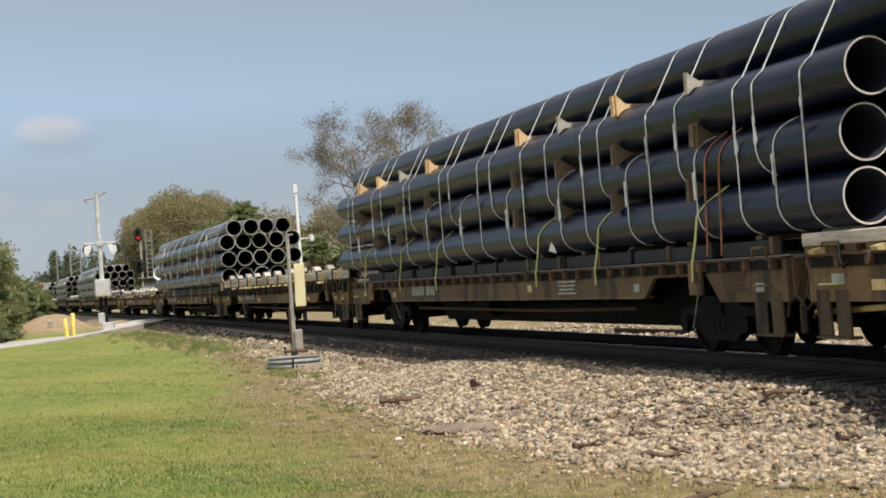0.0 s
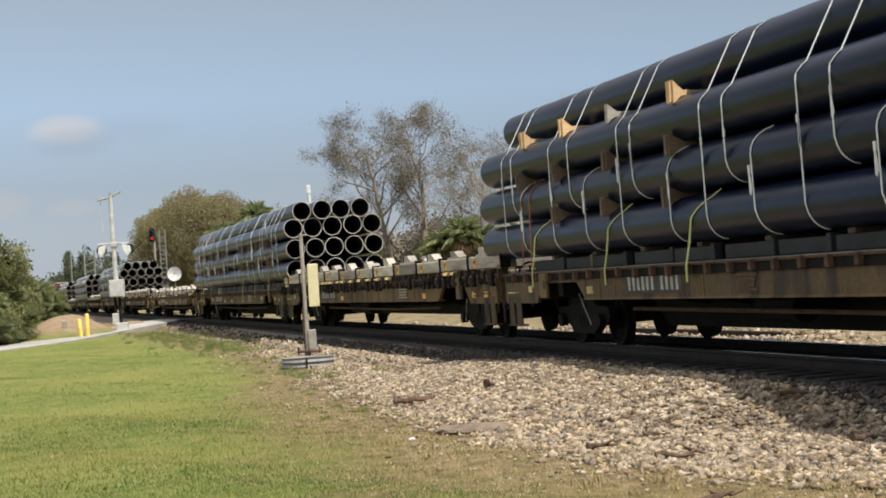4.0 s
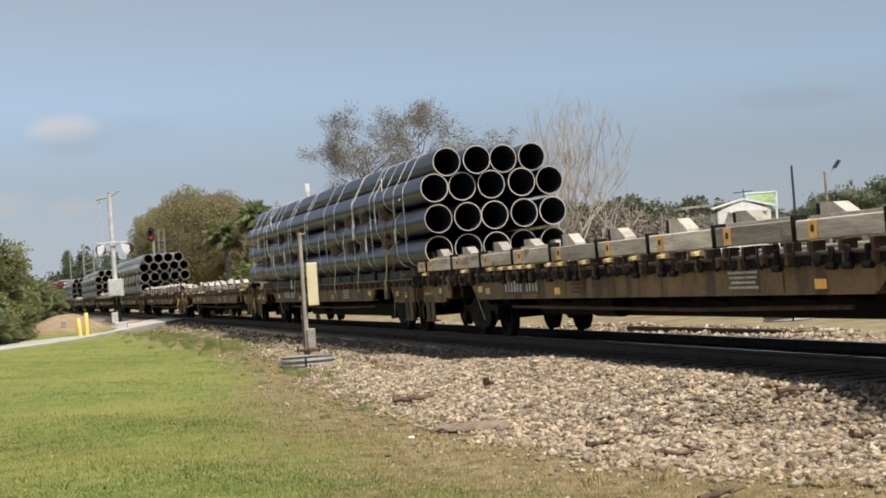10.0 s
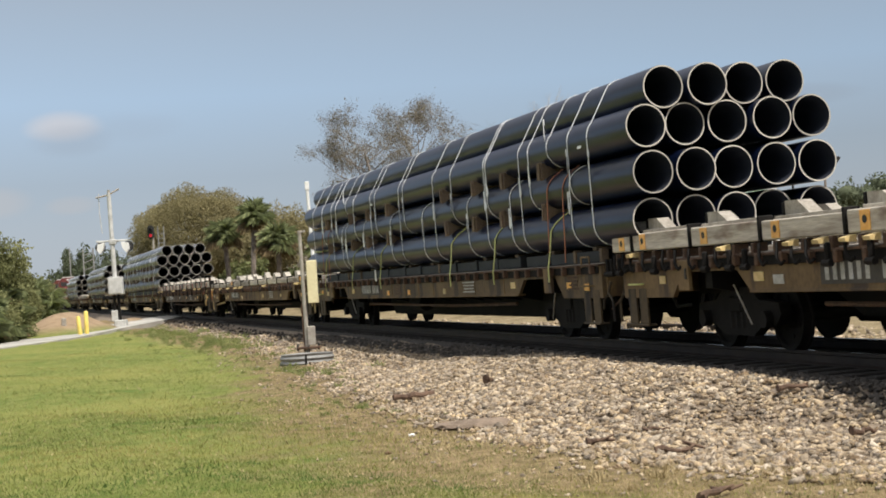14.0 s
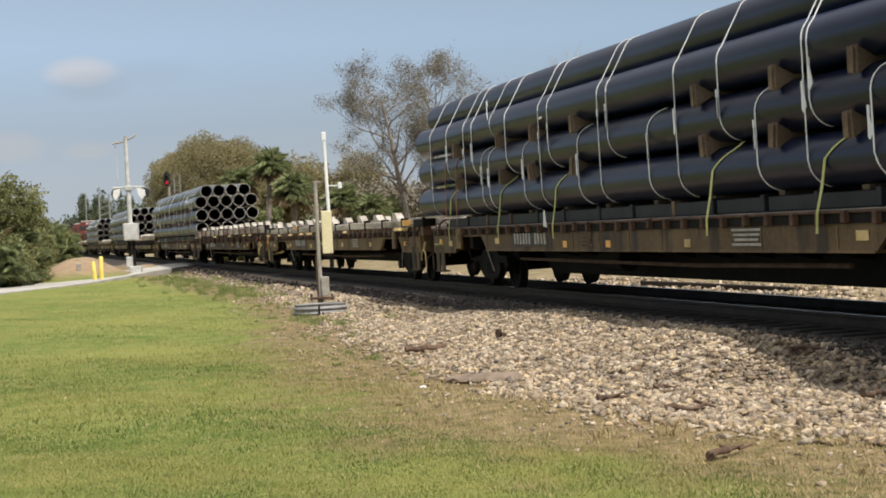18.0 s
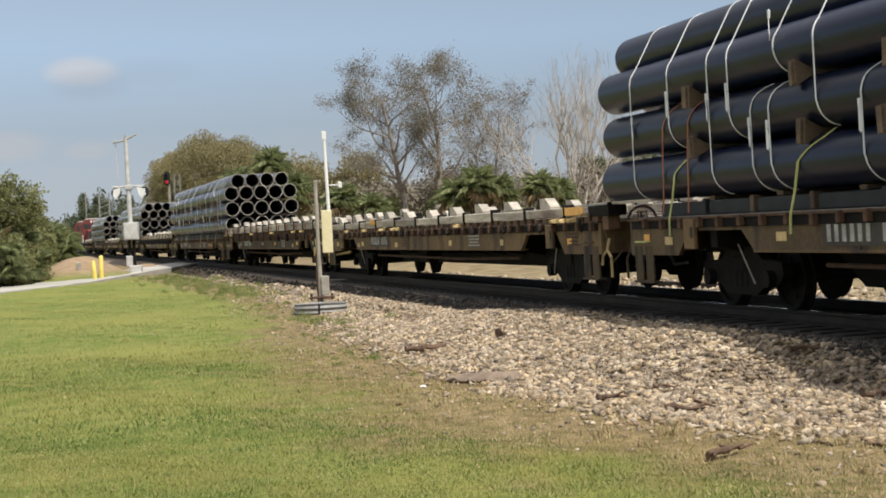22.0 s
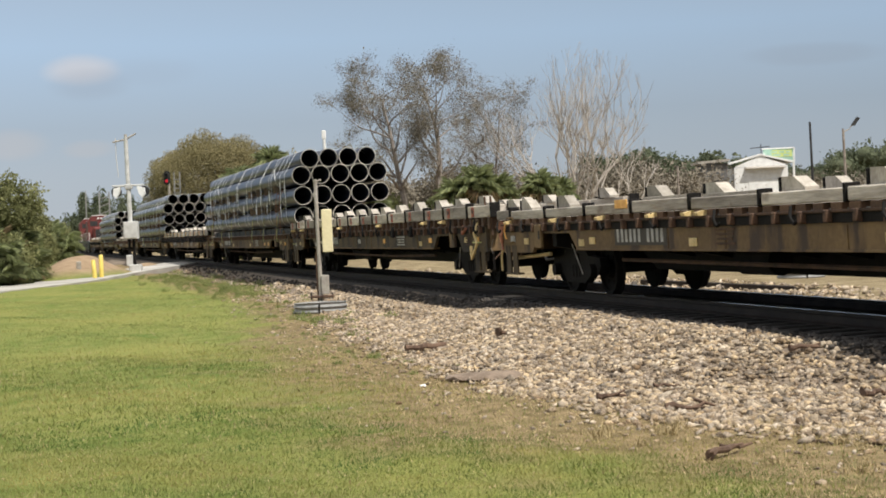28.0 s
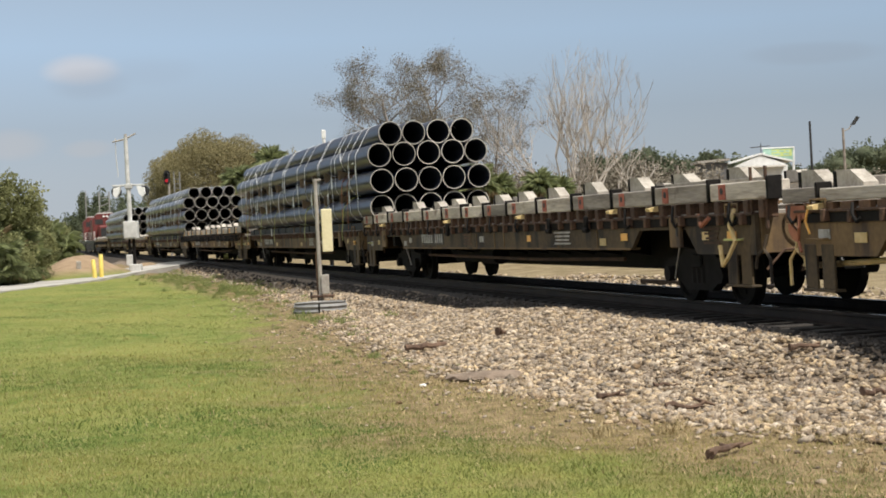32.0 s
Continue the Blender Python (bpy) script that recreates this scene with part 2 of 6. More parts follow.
LEAF_DRY = material("dry_fronds", (0.2, 0.15, 0.08), (0.34, 0.26, 0.15), rough=0.85, scale=1, bump=0, island=0.3, thin=0.35)
BRUSH = material("dry_brush", (0.17, 0.15, 0.115), (0.25, 0.22, 0.175), rough=0.95, scale=0.4, fine=3, bump=0, island=0.15, spec=0.1)
RED_PAINT = material("red_locomotive_paint", (0.09, 0.016, 0.014), (0.16, 0.028, 0.024), rough=0.6)
RED_LIGHT = glow("red_signal_light", (1.0, 0.04, 0.06), 0.4)
SIGN_GREEN = material("green_sign", (0.26, 0.44, 0.36), (0.36, 0.54, 0.44), rough=0.6)
SIGN_YELLOW = material("yellow_sign", (0.42, 0.5, 0.14), (0.58, 0.64, 0.24), rough=0.6)
STONE_ONE = material("limestone_piece", (0.17, 0.13, 0.09), (0.48, 0.4, 0.29), rough=0.9, scale=2, fine=12, bump=0.3, vary=0.45, warm=True)
WEED = material("weed_leaves", (0.14, 0.19, 0.05), (0.3, 0.32, 0.115), rough=0.7, scale=1.5, fine=9, bump=0, island=0.3, thin=0.35)
GRASS_BLADE = material("grass_blade", (0.095, 0.155, 0.03), (0.35, 0.315, 0.1), rough=0.7, scale=0.22, fine=2.5, bump=0, island=0.14, ends=(0.64, 0.96), thin=0.35)
STRAW = material("straw", (0.3, 0.23, 0.11), (0.48, 0.39, 0.22), rough=0.8, scale=0.6, fine=9, bump=0, island=0.3)
BARK_DARK = material("dark_driftwood", (0.07, 0.042, 0.028), (0.16, 0.1, 0.066), rough=0.9, scale=8, fine=40)
BARK_PALE = material("pale_bark", (0.32, 0.28, 0.24), (0.52, 0.48, 0.43), rough=0.9, scale=3, fine=20)
ROCK_GREY = material("grey_rock", (0.13, 0.095, 0.068), (0.25, 0.19, 0.14), rough=0.9, scale=6, fine=40, bump=0.4)
PANEL_DARK = material("dark_panel_paint", (0.05, 0.045, 0.04), (0.09, 0.08, 0.065), rough=0.8)
LEAF_FAR = material("far_foliage", (0.105, 0.125, 0.078), (0.165, 0.185, 0.12), rough=1.0, scale=0.12, fine=1, bump=0, island=0.08, spec=0.0, thin=0.35)
SQUARE_CREAM = material("cream_square", (0.5, 0.36, 0.14), (0.68, 0.52, 0.26), rough=0.5, scale=8, bump=0.0, vary=0.25)
CHOCK_WOOD = material("grey_chock_wood", (0.27, 0.24, 0.2), (0.46, 0.42, 0.36), rough=0.9, scale=5, fine=30, vary=0.25)
MAST_PAINT = material("weathered_white_paint", (0.4, 0.4, 0.38), (0.62, 0.62, 0.6), rough=0.65, scale=3, fine=25, bump=0.05)
LEAF_BUSH = material("bush_leaves", (0.17, 0.18, 0.08), (0.29, 0.29, 0.135), rough=0.85, scale=0.5, fine=4, bump=0, island=0.18, spec=0.15, thin=0.35)
FIN_BROWN = material("brown_steel_fins", (0.1, 0.055, 0.03), (0.2, 0.11, 0.06), rough=0.85, scale=3, fine=25, bump=0.2, vary=0.25)
ROOF_DARK = material("dark_shingles", (0.08, 0.08, 0.085), (0.16, 0.155, 0.15), rough=0.9)


def ground_material():
    """Mown grass with dry patches; a dry strip beside the ballast; gravel lot across the line."""
    m = bpy.data.materials.new("mown_grass")
    m.use_nodes = True
    n, l = m.node_tree.nodes, m.node_tree.links
    bsdf = n["Principled BSDF"]
    bsdf.inputs["Roughness"].default_value = 0.95
    bsdf.inputs["Specular IOR Level"].default_value = 0.15
    co = n.new("ShaderNodeTexCoord")
    attr = n.new("ShaderNodeAttribute")
    attr.attribute_name = "cover"
    sep = n.new("ShaderNodeSeparateColor")
    l.new(attr.outputs["Color"], sep.inputs[0])

    def noise_tex(s, d=6.0):
        t = n.new("ShaderNodeTexNoise")
        t.inputs["Scale"].default_value, t.inputs["Detail"].default_value = s, d
        l.new(co.outputs["Object"], t.inputs["Vector"])
        return t.outputs["Fac"]

    def span(v, a, b):
        r = n.new("ShaderNodeMapRange")
        r.inputs["From Min"].default_value, r.inputs["From Max"].default_value = a, b
        l.new(v, r.inputs["Value"])
        return r.outputs[0]

    def blend(f, a, b):
        x = n.new("ShaderNodeMix")
        x.data_type = "RGBA"
        l.new(f, x.inputs["Factor"])
        for s, v in (("A", a), ("B", b)):
            if isinstance(v, tuple):
                x.inputs[s].default_value = (*v, 1)
            else:
                l.new(v, x.inputs[s])
        return x.outputs["Result"]

    def plus(a, b, k):
        x = n.new("ShaderNodeMath")
        x.operation = "MULTIPLY_ADD"
        l.new(b, x.inputs[0])
        x.inputs[1].default_value = k
        l.new(a, x.inputs[2])
        return x.outputs[0]

    tint = blend(span(plus(noise_tex(0.16, 3), noise_tex(0.7, 3), 0.4), 0.58, 0.84), (0.085, 0.15, 0.027), (0.34, 0.3, 0.09))
    grass = blend(span(plus(noise_tex(2.2), noise_tex(14.0), 0.5), 0.6, 0.9), tint, (0.34, 0.31, 0.11))
    grass = blend(span(noise_tex(60.0, 3), 0.3, 0.7), grass, (0.12, 0.17, 0.035))
    dry = blend(span(plus(noise_tex(5.0), noise_tex(30.0), 0.5), 0.6, 0.95), (0.15, 0.115, 0.055), (0.32, 0.24, 0.135))
    gravel = blend(span(plus(noise_tex(1.2), noise_tex(25.0), 0.6), 0.6, 1.0), (0.16, 0.122, 0.067), (0.31, 0.25, 0.15))
    edge = span(plus(sep.outputs["Red"], noise_tex(1.3), 1.3), 0.85, 1.3)
    base = blend(edge, grass, dry)
    base = blend(sep.outputs["Green"], base, gravel)
    base = blend(sep.outputs["Blue"], base, blend(noise_tex(2.0), (0.2, 0.135, 0.08), (0.44, 0.33, 0.22)))
    l.new(base, bsdf.inputs["Base Color"])
    b = n.new("ShaderNodeBump")
    b.inputs["Strength"].default_value, b.inputs["Distance"].default_value = 0.8, 0.05
    l.new(noise_tex(40.0, 4), b.inputs["Height"])
    l.new(b.outputs["Normal"], bsdf.inputs["Normal"])
    return m


# ---------------------------------------------------------------- mesh helpers
class Shape:
    """Collects vertices and faces of one mesh."""

    def __init__(self):
        self.v, self.f, self.k = [], [], []

    def add(self, verts, faces, k=0):
        o = len(self.v)
        self.v.extend(verts)
        self.f.extend([tuple(i + o for i in f) for f in faces])
        self.k.extend([k] * len(faces))
        return self

    def box(self, c, s, e=0.0, k=0, m=None):
        """A box at c of size s with edges cut back by e."""
        hx, hy, hz = s[0] / 2, s[1] / 2, s[2] / 2
        e = min(e, hx * 0.6, hy * 0.6, hz * 0.6)
        if e <= 0:
            vs = [Vector((x, y, z)) for x in (-hx, hx) for y in (-hy, hy) for z in (-hz, hz)]
            fs = [(0, 1, 3, 2), (4, 6, 7, 5), (0, 4, 5, 1), (2, 3, 7, 6), (0, 2, 6, 4), (1, 5, 7, 3)]
        else:
            bm = bmesh.new()
            bmesh.ops.create_cube(bm, size=1.0)
            for v in bm.verts:
                v.co = Vector((v.co.x * s[0], v.co.y * s[1], v.co.z * s[2]))
            bmesh.ops.bevel(bm, geom=bm.edges[:], offset=e, segments=1, affect="EDGES")
            bm.verts.index_update()
            vs, fs = [v.co.copy() for v in bm.verts], [tuple(v.index for v in f.verts) for f in bm.faces]
            bm.free()
        m = m or Matrix()
        c = Vector(c)
        return self.add([m @ (v + c) for v in vs], fs, k)

    def rod(self, p, q, r, r2=None, n=8, k=0, caps=True):
        """A tapered rod from p to q."""
        p, q = Vector(p), Vector(q)
        r2 = r if r2 is None else r2
        d = (q - p).normalized()
        a = d.orthogonal().normalized()
        b = d.cross(a)
        vs = []
        for o, rr in ((p, r), (q, r2)):
            vs += [o + (a * math.cos(2 * math.pi * i / n) + b * math.sin(2 * math.pi * i / n)) * rr for i in range(n)]
        fs = [(i, (i + 1) % n, n + (i + 1) % n, n + i) for i in range(n)]
        if caps:
            fs += [tuple(range(n - 1, -1, -1)), tuple(range(n, 2 * n))]
        return self.add(vs, fs, k)

    def path(self, pts, r, n=6, k=0):
        for a, b in zip(pts, pts[1:]):
            self.rod(a, b, r, n=n, k=k)
        return self

    def slab(self, outline, axis, a, b, k=0):
        """An outline of pairs pushed from a to b along an axis (0 x, 1 y, 2 z)."""
        def at(u, w, t):
            return Vector({0: (t, u, w), 1: (u, t, w), 2: (u, w, t)}[axis])
        n = len(outline)
        vs = [at(u, w, a) for u, w in outline] + [at(u, w, b) for u, w in outline]
        fs = [(i, (i + 1) % n, n + (i + 1) % n, n + i) for i in range(n)]
        fs += [tuple(range(n - 1, -1, -1)), tuple(range(n, 2 * n))]
        return self.add(vs, fs, k)

    def lathe(self, rows, n=24, k=0, axis=2, c=(0, 0, 0)):
        """Rows of radius and height turned round an axis."""
        c = Vector(c)
        vs, fs = [], []
        for r, h in rows:
            for i in range(n):
                u, w = r * math.cos(2 * math.pi * i / n), r * math.sin(2 * math.pi * i / n)
                vs.append(c + Vector({0: (h, u, w), 1: (u, h, w), 2: (u, w, h)}[axis]))
        for j in range(len(rows) - 1):
            for i in range(n):
                fs.append((j * n + i, j * n + (i + 1) % n, (j + 1) * n + (i + 1) % n, (j + 1) * n + i))
        return self.add(vs, fs, k)

    def mesh(self, name, mats, smooth=False):
        me = bpy.data.meshes.new(name)
        me.from_pydata([tuple(v) for v in self.v], [], self.f)
        for m in (mats if isinstance(mats, (list, tuple)) else [mats]):
            me.materials.append(m)
        if any(self.k):
            me.polygons.foreach_set("material_index", self.k)
        bm = bmesh.new()
        bm.from_mesh(me)
        bmesh.ops.recalc_face_normals(bm, faces=bm.faces[:])
        bm.to_mesh(me)
        bm.free()
        if smooth:
            me.polygons.foreach_set("use_smooth", [True] * len(me.polygons))
            me.set_sharp_from_angle(angle=radians(40))
        return me


def part(name, shape, mats, parent=None, label="", smooth=False, m=None):
    """One mesh object under a thing or part; shape may be a finished mesh."""
    me = shape if isinstance(shape, bpy.types.Mesh) else shape.mesh(name, mats, smooth)
    ob = new(name, me)
    if parent:
        ob.parent = parent
    if m is not None:
        ob.matrix_basis = m
    if label:
        ob["label"] = label
    return ob


def bulk(name, verts, faces, mat, smooth=False):
    """A large mesh from arrays."""
    me = bpy.data.meshes.new(name)
    verts, faces = np.asarray(verts, np.float32), np.asarray(faces, np.int32)
    k = faces.shape[1]
    me.vertices.add(len(verts))
    me.vertices.foreach_set("co", verts.ravel())
    me.loops.add(faces.size)
    me.loops.foreach_set("vertex_index", faces.ravel())
    me.polygons.add(len(faces))
    me.polygons.foreach_set("loop_start", np.arange(0, faces.size, k, dtype=np.int32))
    me.polygons.foreach_set("loop_total", np.full(len(faces), k, np.int32))
    if smooth:
        me.polygons.foreach_set("use_smooth", np.ones(len(faces), bool))
    me.update(calc_edges=True)
    me.materials.append(mat)
    return me


# ---------------------------------------------------------------- the line of the track
GRID_S = np.linspace(-80, 900, 1961)
_bend = np.clip(GRID_S, -80, 115)
HEADING = -0.25244 - 0.000244 * _bend + 1.061e-6 * _bend ** 2
_dx, _dy, _h = np.sin(HEADING), np.cos(HEADING), GRID_S[1] - GRID_S[0]
LINE_X = np.r_[0, np.cumsum((_dx[1:] + _dx[:-1]) / 2 * _h)]
LINE_Y = np.r_[0, np.cumsum((_dy[1:] + _dy[:-1]) / 2 * _h)]
LINE_X += 5.9434 - np.interp(0, GRID_S, LINE_X)
LINE_Y += 16.8751 - np.interp(0, GRID_S, LINE_Y)


def track(s):
    """Place and heading of the centre line, s metres along it."""
    return np.interp(s, GRID_S, LINE_X), np.interp(s, GRID_S, LINE_Y), np.interp(s, GRID_S, HEADING)


def beside(s, right, z):
    """A point at the side of the line (right is the far side)."""
    x, y, h = track(s)
    return Vector((x + right * math.cos(h), y - right * math.sin(h), z))


def across(x, y):
    """s and sideways distance (positive on the far side) of points of the plan."""
    sx, sy, sh = track(0.0)
    s = (x - sx) * math.sin(-0.26) + (y - sy) * math.cos(-0.26)
    for _ in range(3):
        px, py, ph = track(s)
        s = s + (x - px) * np.sin(ph) + (y - py) * np.cos(ph)
    px, py, ph = track(s)
    return s, (x - px) * np.cos(ph) - (y - py) * np.sin(ph)


def toe(s):
    """Width of the ballast on the near side."""
    return np.interp(s, [-20, -4, -2.6, 4, 12, 20, 30, 60], [3.2, 3.8, 5.0, 5.1, 4.6, 3.7, 3.3, 3.2])


def ballast_z(s, d):
    """Height of the ballast at d metres from the centre line (near side negative)."""
    a = np.abs(d)
    near = d < 0
    full = np.clip((s + 1.4) / 3.2, 0, 1) * np.clip((46 - s) / 14, 0.25, 1)          # heaped shoulder farther on, flatter close by
    crest = np.where(near, 1.45 + 1.2 * full, 2.0)
    w = np.where(near, 2.3 + (toe(s) - 2.3) * full, 3.6)
    u = np.clip((a - crest) / (w - crest), 0, 1)
    top = np.where(near, -0.2 + full * np.clip((17 - s) / 9, 0, 1) * (0.02 * np.clip((a - 1.5) / 0.5, 0, 1) + 0.02 * np.exp(-((a - 2.2) / 0.4) ** 2)), -0.2)
    steep = 0.21 * np.clip((s - 9) / 5, 0, 1) * np.clip((50 - s) / 10, 0, 1) * np.clip((a - 1.45) / 0.45, 0, 1) * near     # falls off sharply past the tie ends
    z = np.where(near, np.maximum(top + (-0.54 - 0.05 * (1 - full) - top) * (u ** 0.85) - steep, -0.6), top + (-0.54 - top) * (u ** 0.85) * 0.6)
    return z + 0.025 * np.sin(s * 1.3 + a * 2.0) * np.clip((a - 1.6), 0, 1)


# ---------------------------------------------------------------- ground, ballast, rails
def lawn_z(x, y):
    return -0.52 + 0.025 * np.sin(x * 0.9 + 1.0) * np.cos(y * 0.45) + 0.02 * np.sin(x * 2.3 + y * 1.7)


def build_ground():
    """One sheet, fine near the camera, out to the horizon."""
    ys = np.concatenate([np.linspace(-40, 6, 12), np.linspace(6.5, 40, 135), np.linspace(40.8, 120, 90), np.geomspace(122, 3000, 40)])
    us = np.concatenate([-np.geomspace(3000, 41, 24), np.linspace(-40, 40, 321), np.geomspace(41, 3000, 24)])
    X, Y = np.meshgrid(us, ys)
    X, Y = X.ravel(), Y.ravel()
    S, D = across(X, Y)
    near = D < 0
    z = lawn_z(X, Y)
    inside = np.clip((np.where(near, toe(S) - 0.5, 3.4) - np.abs(D)) / 0.6, 0, 1)
    z = z - 0.5 * inside
    z = np.where(~near, z + (0.14 - 0.3 * np.clip((S - 13) / 4, 0, 1) * np.clip((60 - S) / 10, 0, 1)) * np.clip((D - 3.4) / 2, 0, 1), z)
    mound = np.exp(-((X + 18.2) / 1.9) ** 2 - ((Y - 79.5) / 3.4) ** 2) + 0.4 * np.exp(-((X + 16.9) / 1.2) ** 2 - ((Y - 90) / 3) ** 2)
    z = z + 1.15 * mound
    nx, ny = len(us), len(ys)
    i = np.arange((ny - 1) * (nx - 1))
    a = (i // (nx - 1)) * nx + i % (nx - 1)
    faces = np.stack([a, a + 1, a + nx + 1, a + nx], 1)
    me = bulk("ground", np.stack([X, Y, z], 1), faces, ground_material(), smooth=True)
    cover = np.zeros((len(z), 4), np.float32)
    cover[:, 3] = 1
    strip = toe(S) + 0.35
    cover[:, 0] = np.where(near, np.clip(1.0 - (-D - strip) / np.interp(S, [-4, 10, 16, 30, 45], [3.4, 2.8, 2.2, 1.7, 2.2]), 0, 1), 1.0)
    cover[:, 2] = np.clip(mound * 4 - 0.4, 0, 1)
    cover[:, 1] = np.where(near, 0, np.clip((D - 1) / 2, 0, 1)) * np.clip((120 - D) / 60, 0.0, 1)
    at = me.color_attributes.new("cover", "FLOAT_COLOR", "POINT")
    at.data.foreach_set("color", cover.ravel())
    g = new("ground", me)
    tagged(g, "mown green lawn with dry patches beside gravel", "ground", kind="structure")


def build_ballast():
    ss = np.concatenate([np.arange(-14, 50, 0.2), np.arange(50, 130, 1.0), np.arange(130, 600, 6.0)])
    ds = np.concatenate([np.linspace(-1.0, -0.36, 26), np.linspace(-0.33, 0.33, 9), np.linspace(0.36, 1.0, 14)])
    Sg, Q = np.meshgrid(ss, ds, indexing="ij")
    Sg, Q = Sg.ravel(), Q.ravel()
    D = Q * np.where(Q < 0, toe(Sg) + 0.25, 3.8)
    z = ballast_z(Sg, D) - np.where(np.abs(Q) == 1, 0.3, 0)
    z += 0.02 * np.array([noise.noise((a * 3, b * 3, 0)) for a, b in zip(Sg, D)])
    x, y, h = track(Sg)
    nd, ns = len(ds), len(ss)
    i = np.arange((ns - 1) * (nd - 1))
    a = (i // (nd - 1)) * nd + i % (nd - 1)
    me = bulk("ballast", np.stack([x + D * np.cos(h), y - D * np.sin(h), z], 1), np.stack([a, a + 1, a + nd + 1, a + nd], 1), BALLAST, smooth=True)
    me.materials.append(BALLAST_SHADED)
    # shade under the train is painted on this band of the bed
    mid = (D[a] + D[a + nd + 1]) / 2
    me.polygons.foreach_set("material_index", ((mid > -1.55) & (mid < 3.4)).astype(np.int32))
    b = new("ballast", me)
    tagged(b, "pale limestone ballast shoulder along the track", "ballast", kind="structure")
    return b


def stone_shapes(n):
    """A few angular stones as unit shapes."""
    out = []
    for _ in range(n):
        bm = bmesh.new()
        bmesh.ops.create_icosphere(bm, subdivisions=2, radius=1.0)
        bmesh.ops.delete(bm, geom=random.sample(list(bm.verts), 34), context="VERTS")
        bmesh.ops.convex_hull(bm, input=bm.verts[:])
        for v in bm.verts:
            v.co = v.co * random.uniform(0.7, 1.2)
        sx, sy, sz = random.uniform(1.0, 1.55), random.uniform(0.7, 1.1), random.uniform(0.45, 0.8)
        for v in bm.verts:
            v.co = Vector((v.co.x * sx, v.co.y * sy, v.co.z * sz))
        bmesh.ops.triangulate(bm, faces=bm.faces[:])
        bmesh.ops.recalc_face_normals(bm, faces=bm.faces[:])
        loose = [v for v in bm.verts if not v.link_faces]
        bmesh.ops.delete(bm, geom=loose, context="VERTS")
        bm.verts.index_update()
        out.append((np.array([tuple(v.co) for v in bm.verts]), np.array([[v.index for v in f.verts] for f in bm.faces])))
        bm.free()
    return out


def scatter(kinds, P, r, rng, tilt=0.8):
    """Copies of the unit shapes at points P with radii r, as arrays."""
    which = rng.integers(0, len(kinds), len(P))
    turn, lean = rng.uniform(0, 2 * np.pi, len(P)), rng.normal(0, tilt, len(P))
    V, F, o = [], [], 0
    for k, (kv, kf) in enumerate(kinds):
        idx = np.where(which == k)[0]
        c, t = np.cos(turn[idx])[:, None], np.sin(turn[idx])[:, None]
        ct, st = np.cos(lean[idx])[:, None], np.sin(lean[idx])[:, None]
        vx, vy, vz = kv[:, 0][None], kv[:, 1][None], kv[:, 2][None]
        y1, z1 = vy * ct - vz * st, vy * st + vz * ct
        W = np.stack([vx * c - y1 * t, vx * t + y1 * c, z1 + 0 * c], -1) * r[idx][:, None, None] + P[idx][:, None]
        V.append(W.reshape(-1, 3))
        F.append((kf[None] + (np.arange(len(idx)) * len(kv))[:, None, None] + o).reshape(-1, 3))
        o += len(idx) * len(kv)
    return np.concatenate(V), np.concatenate(F)


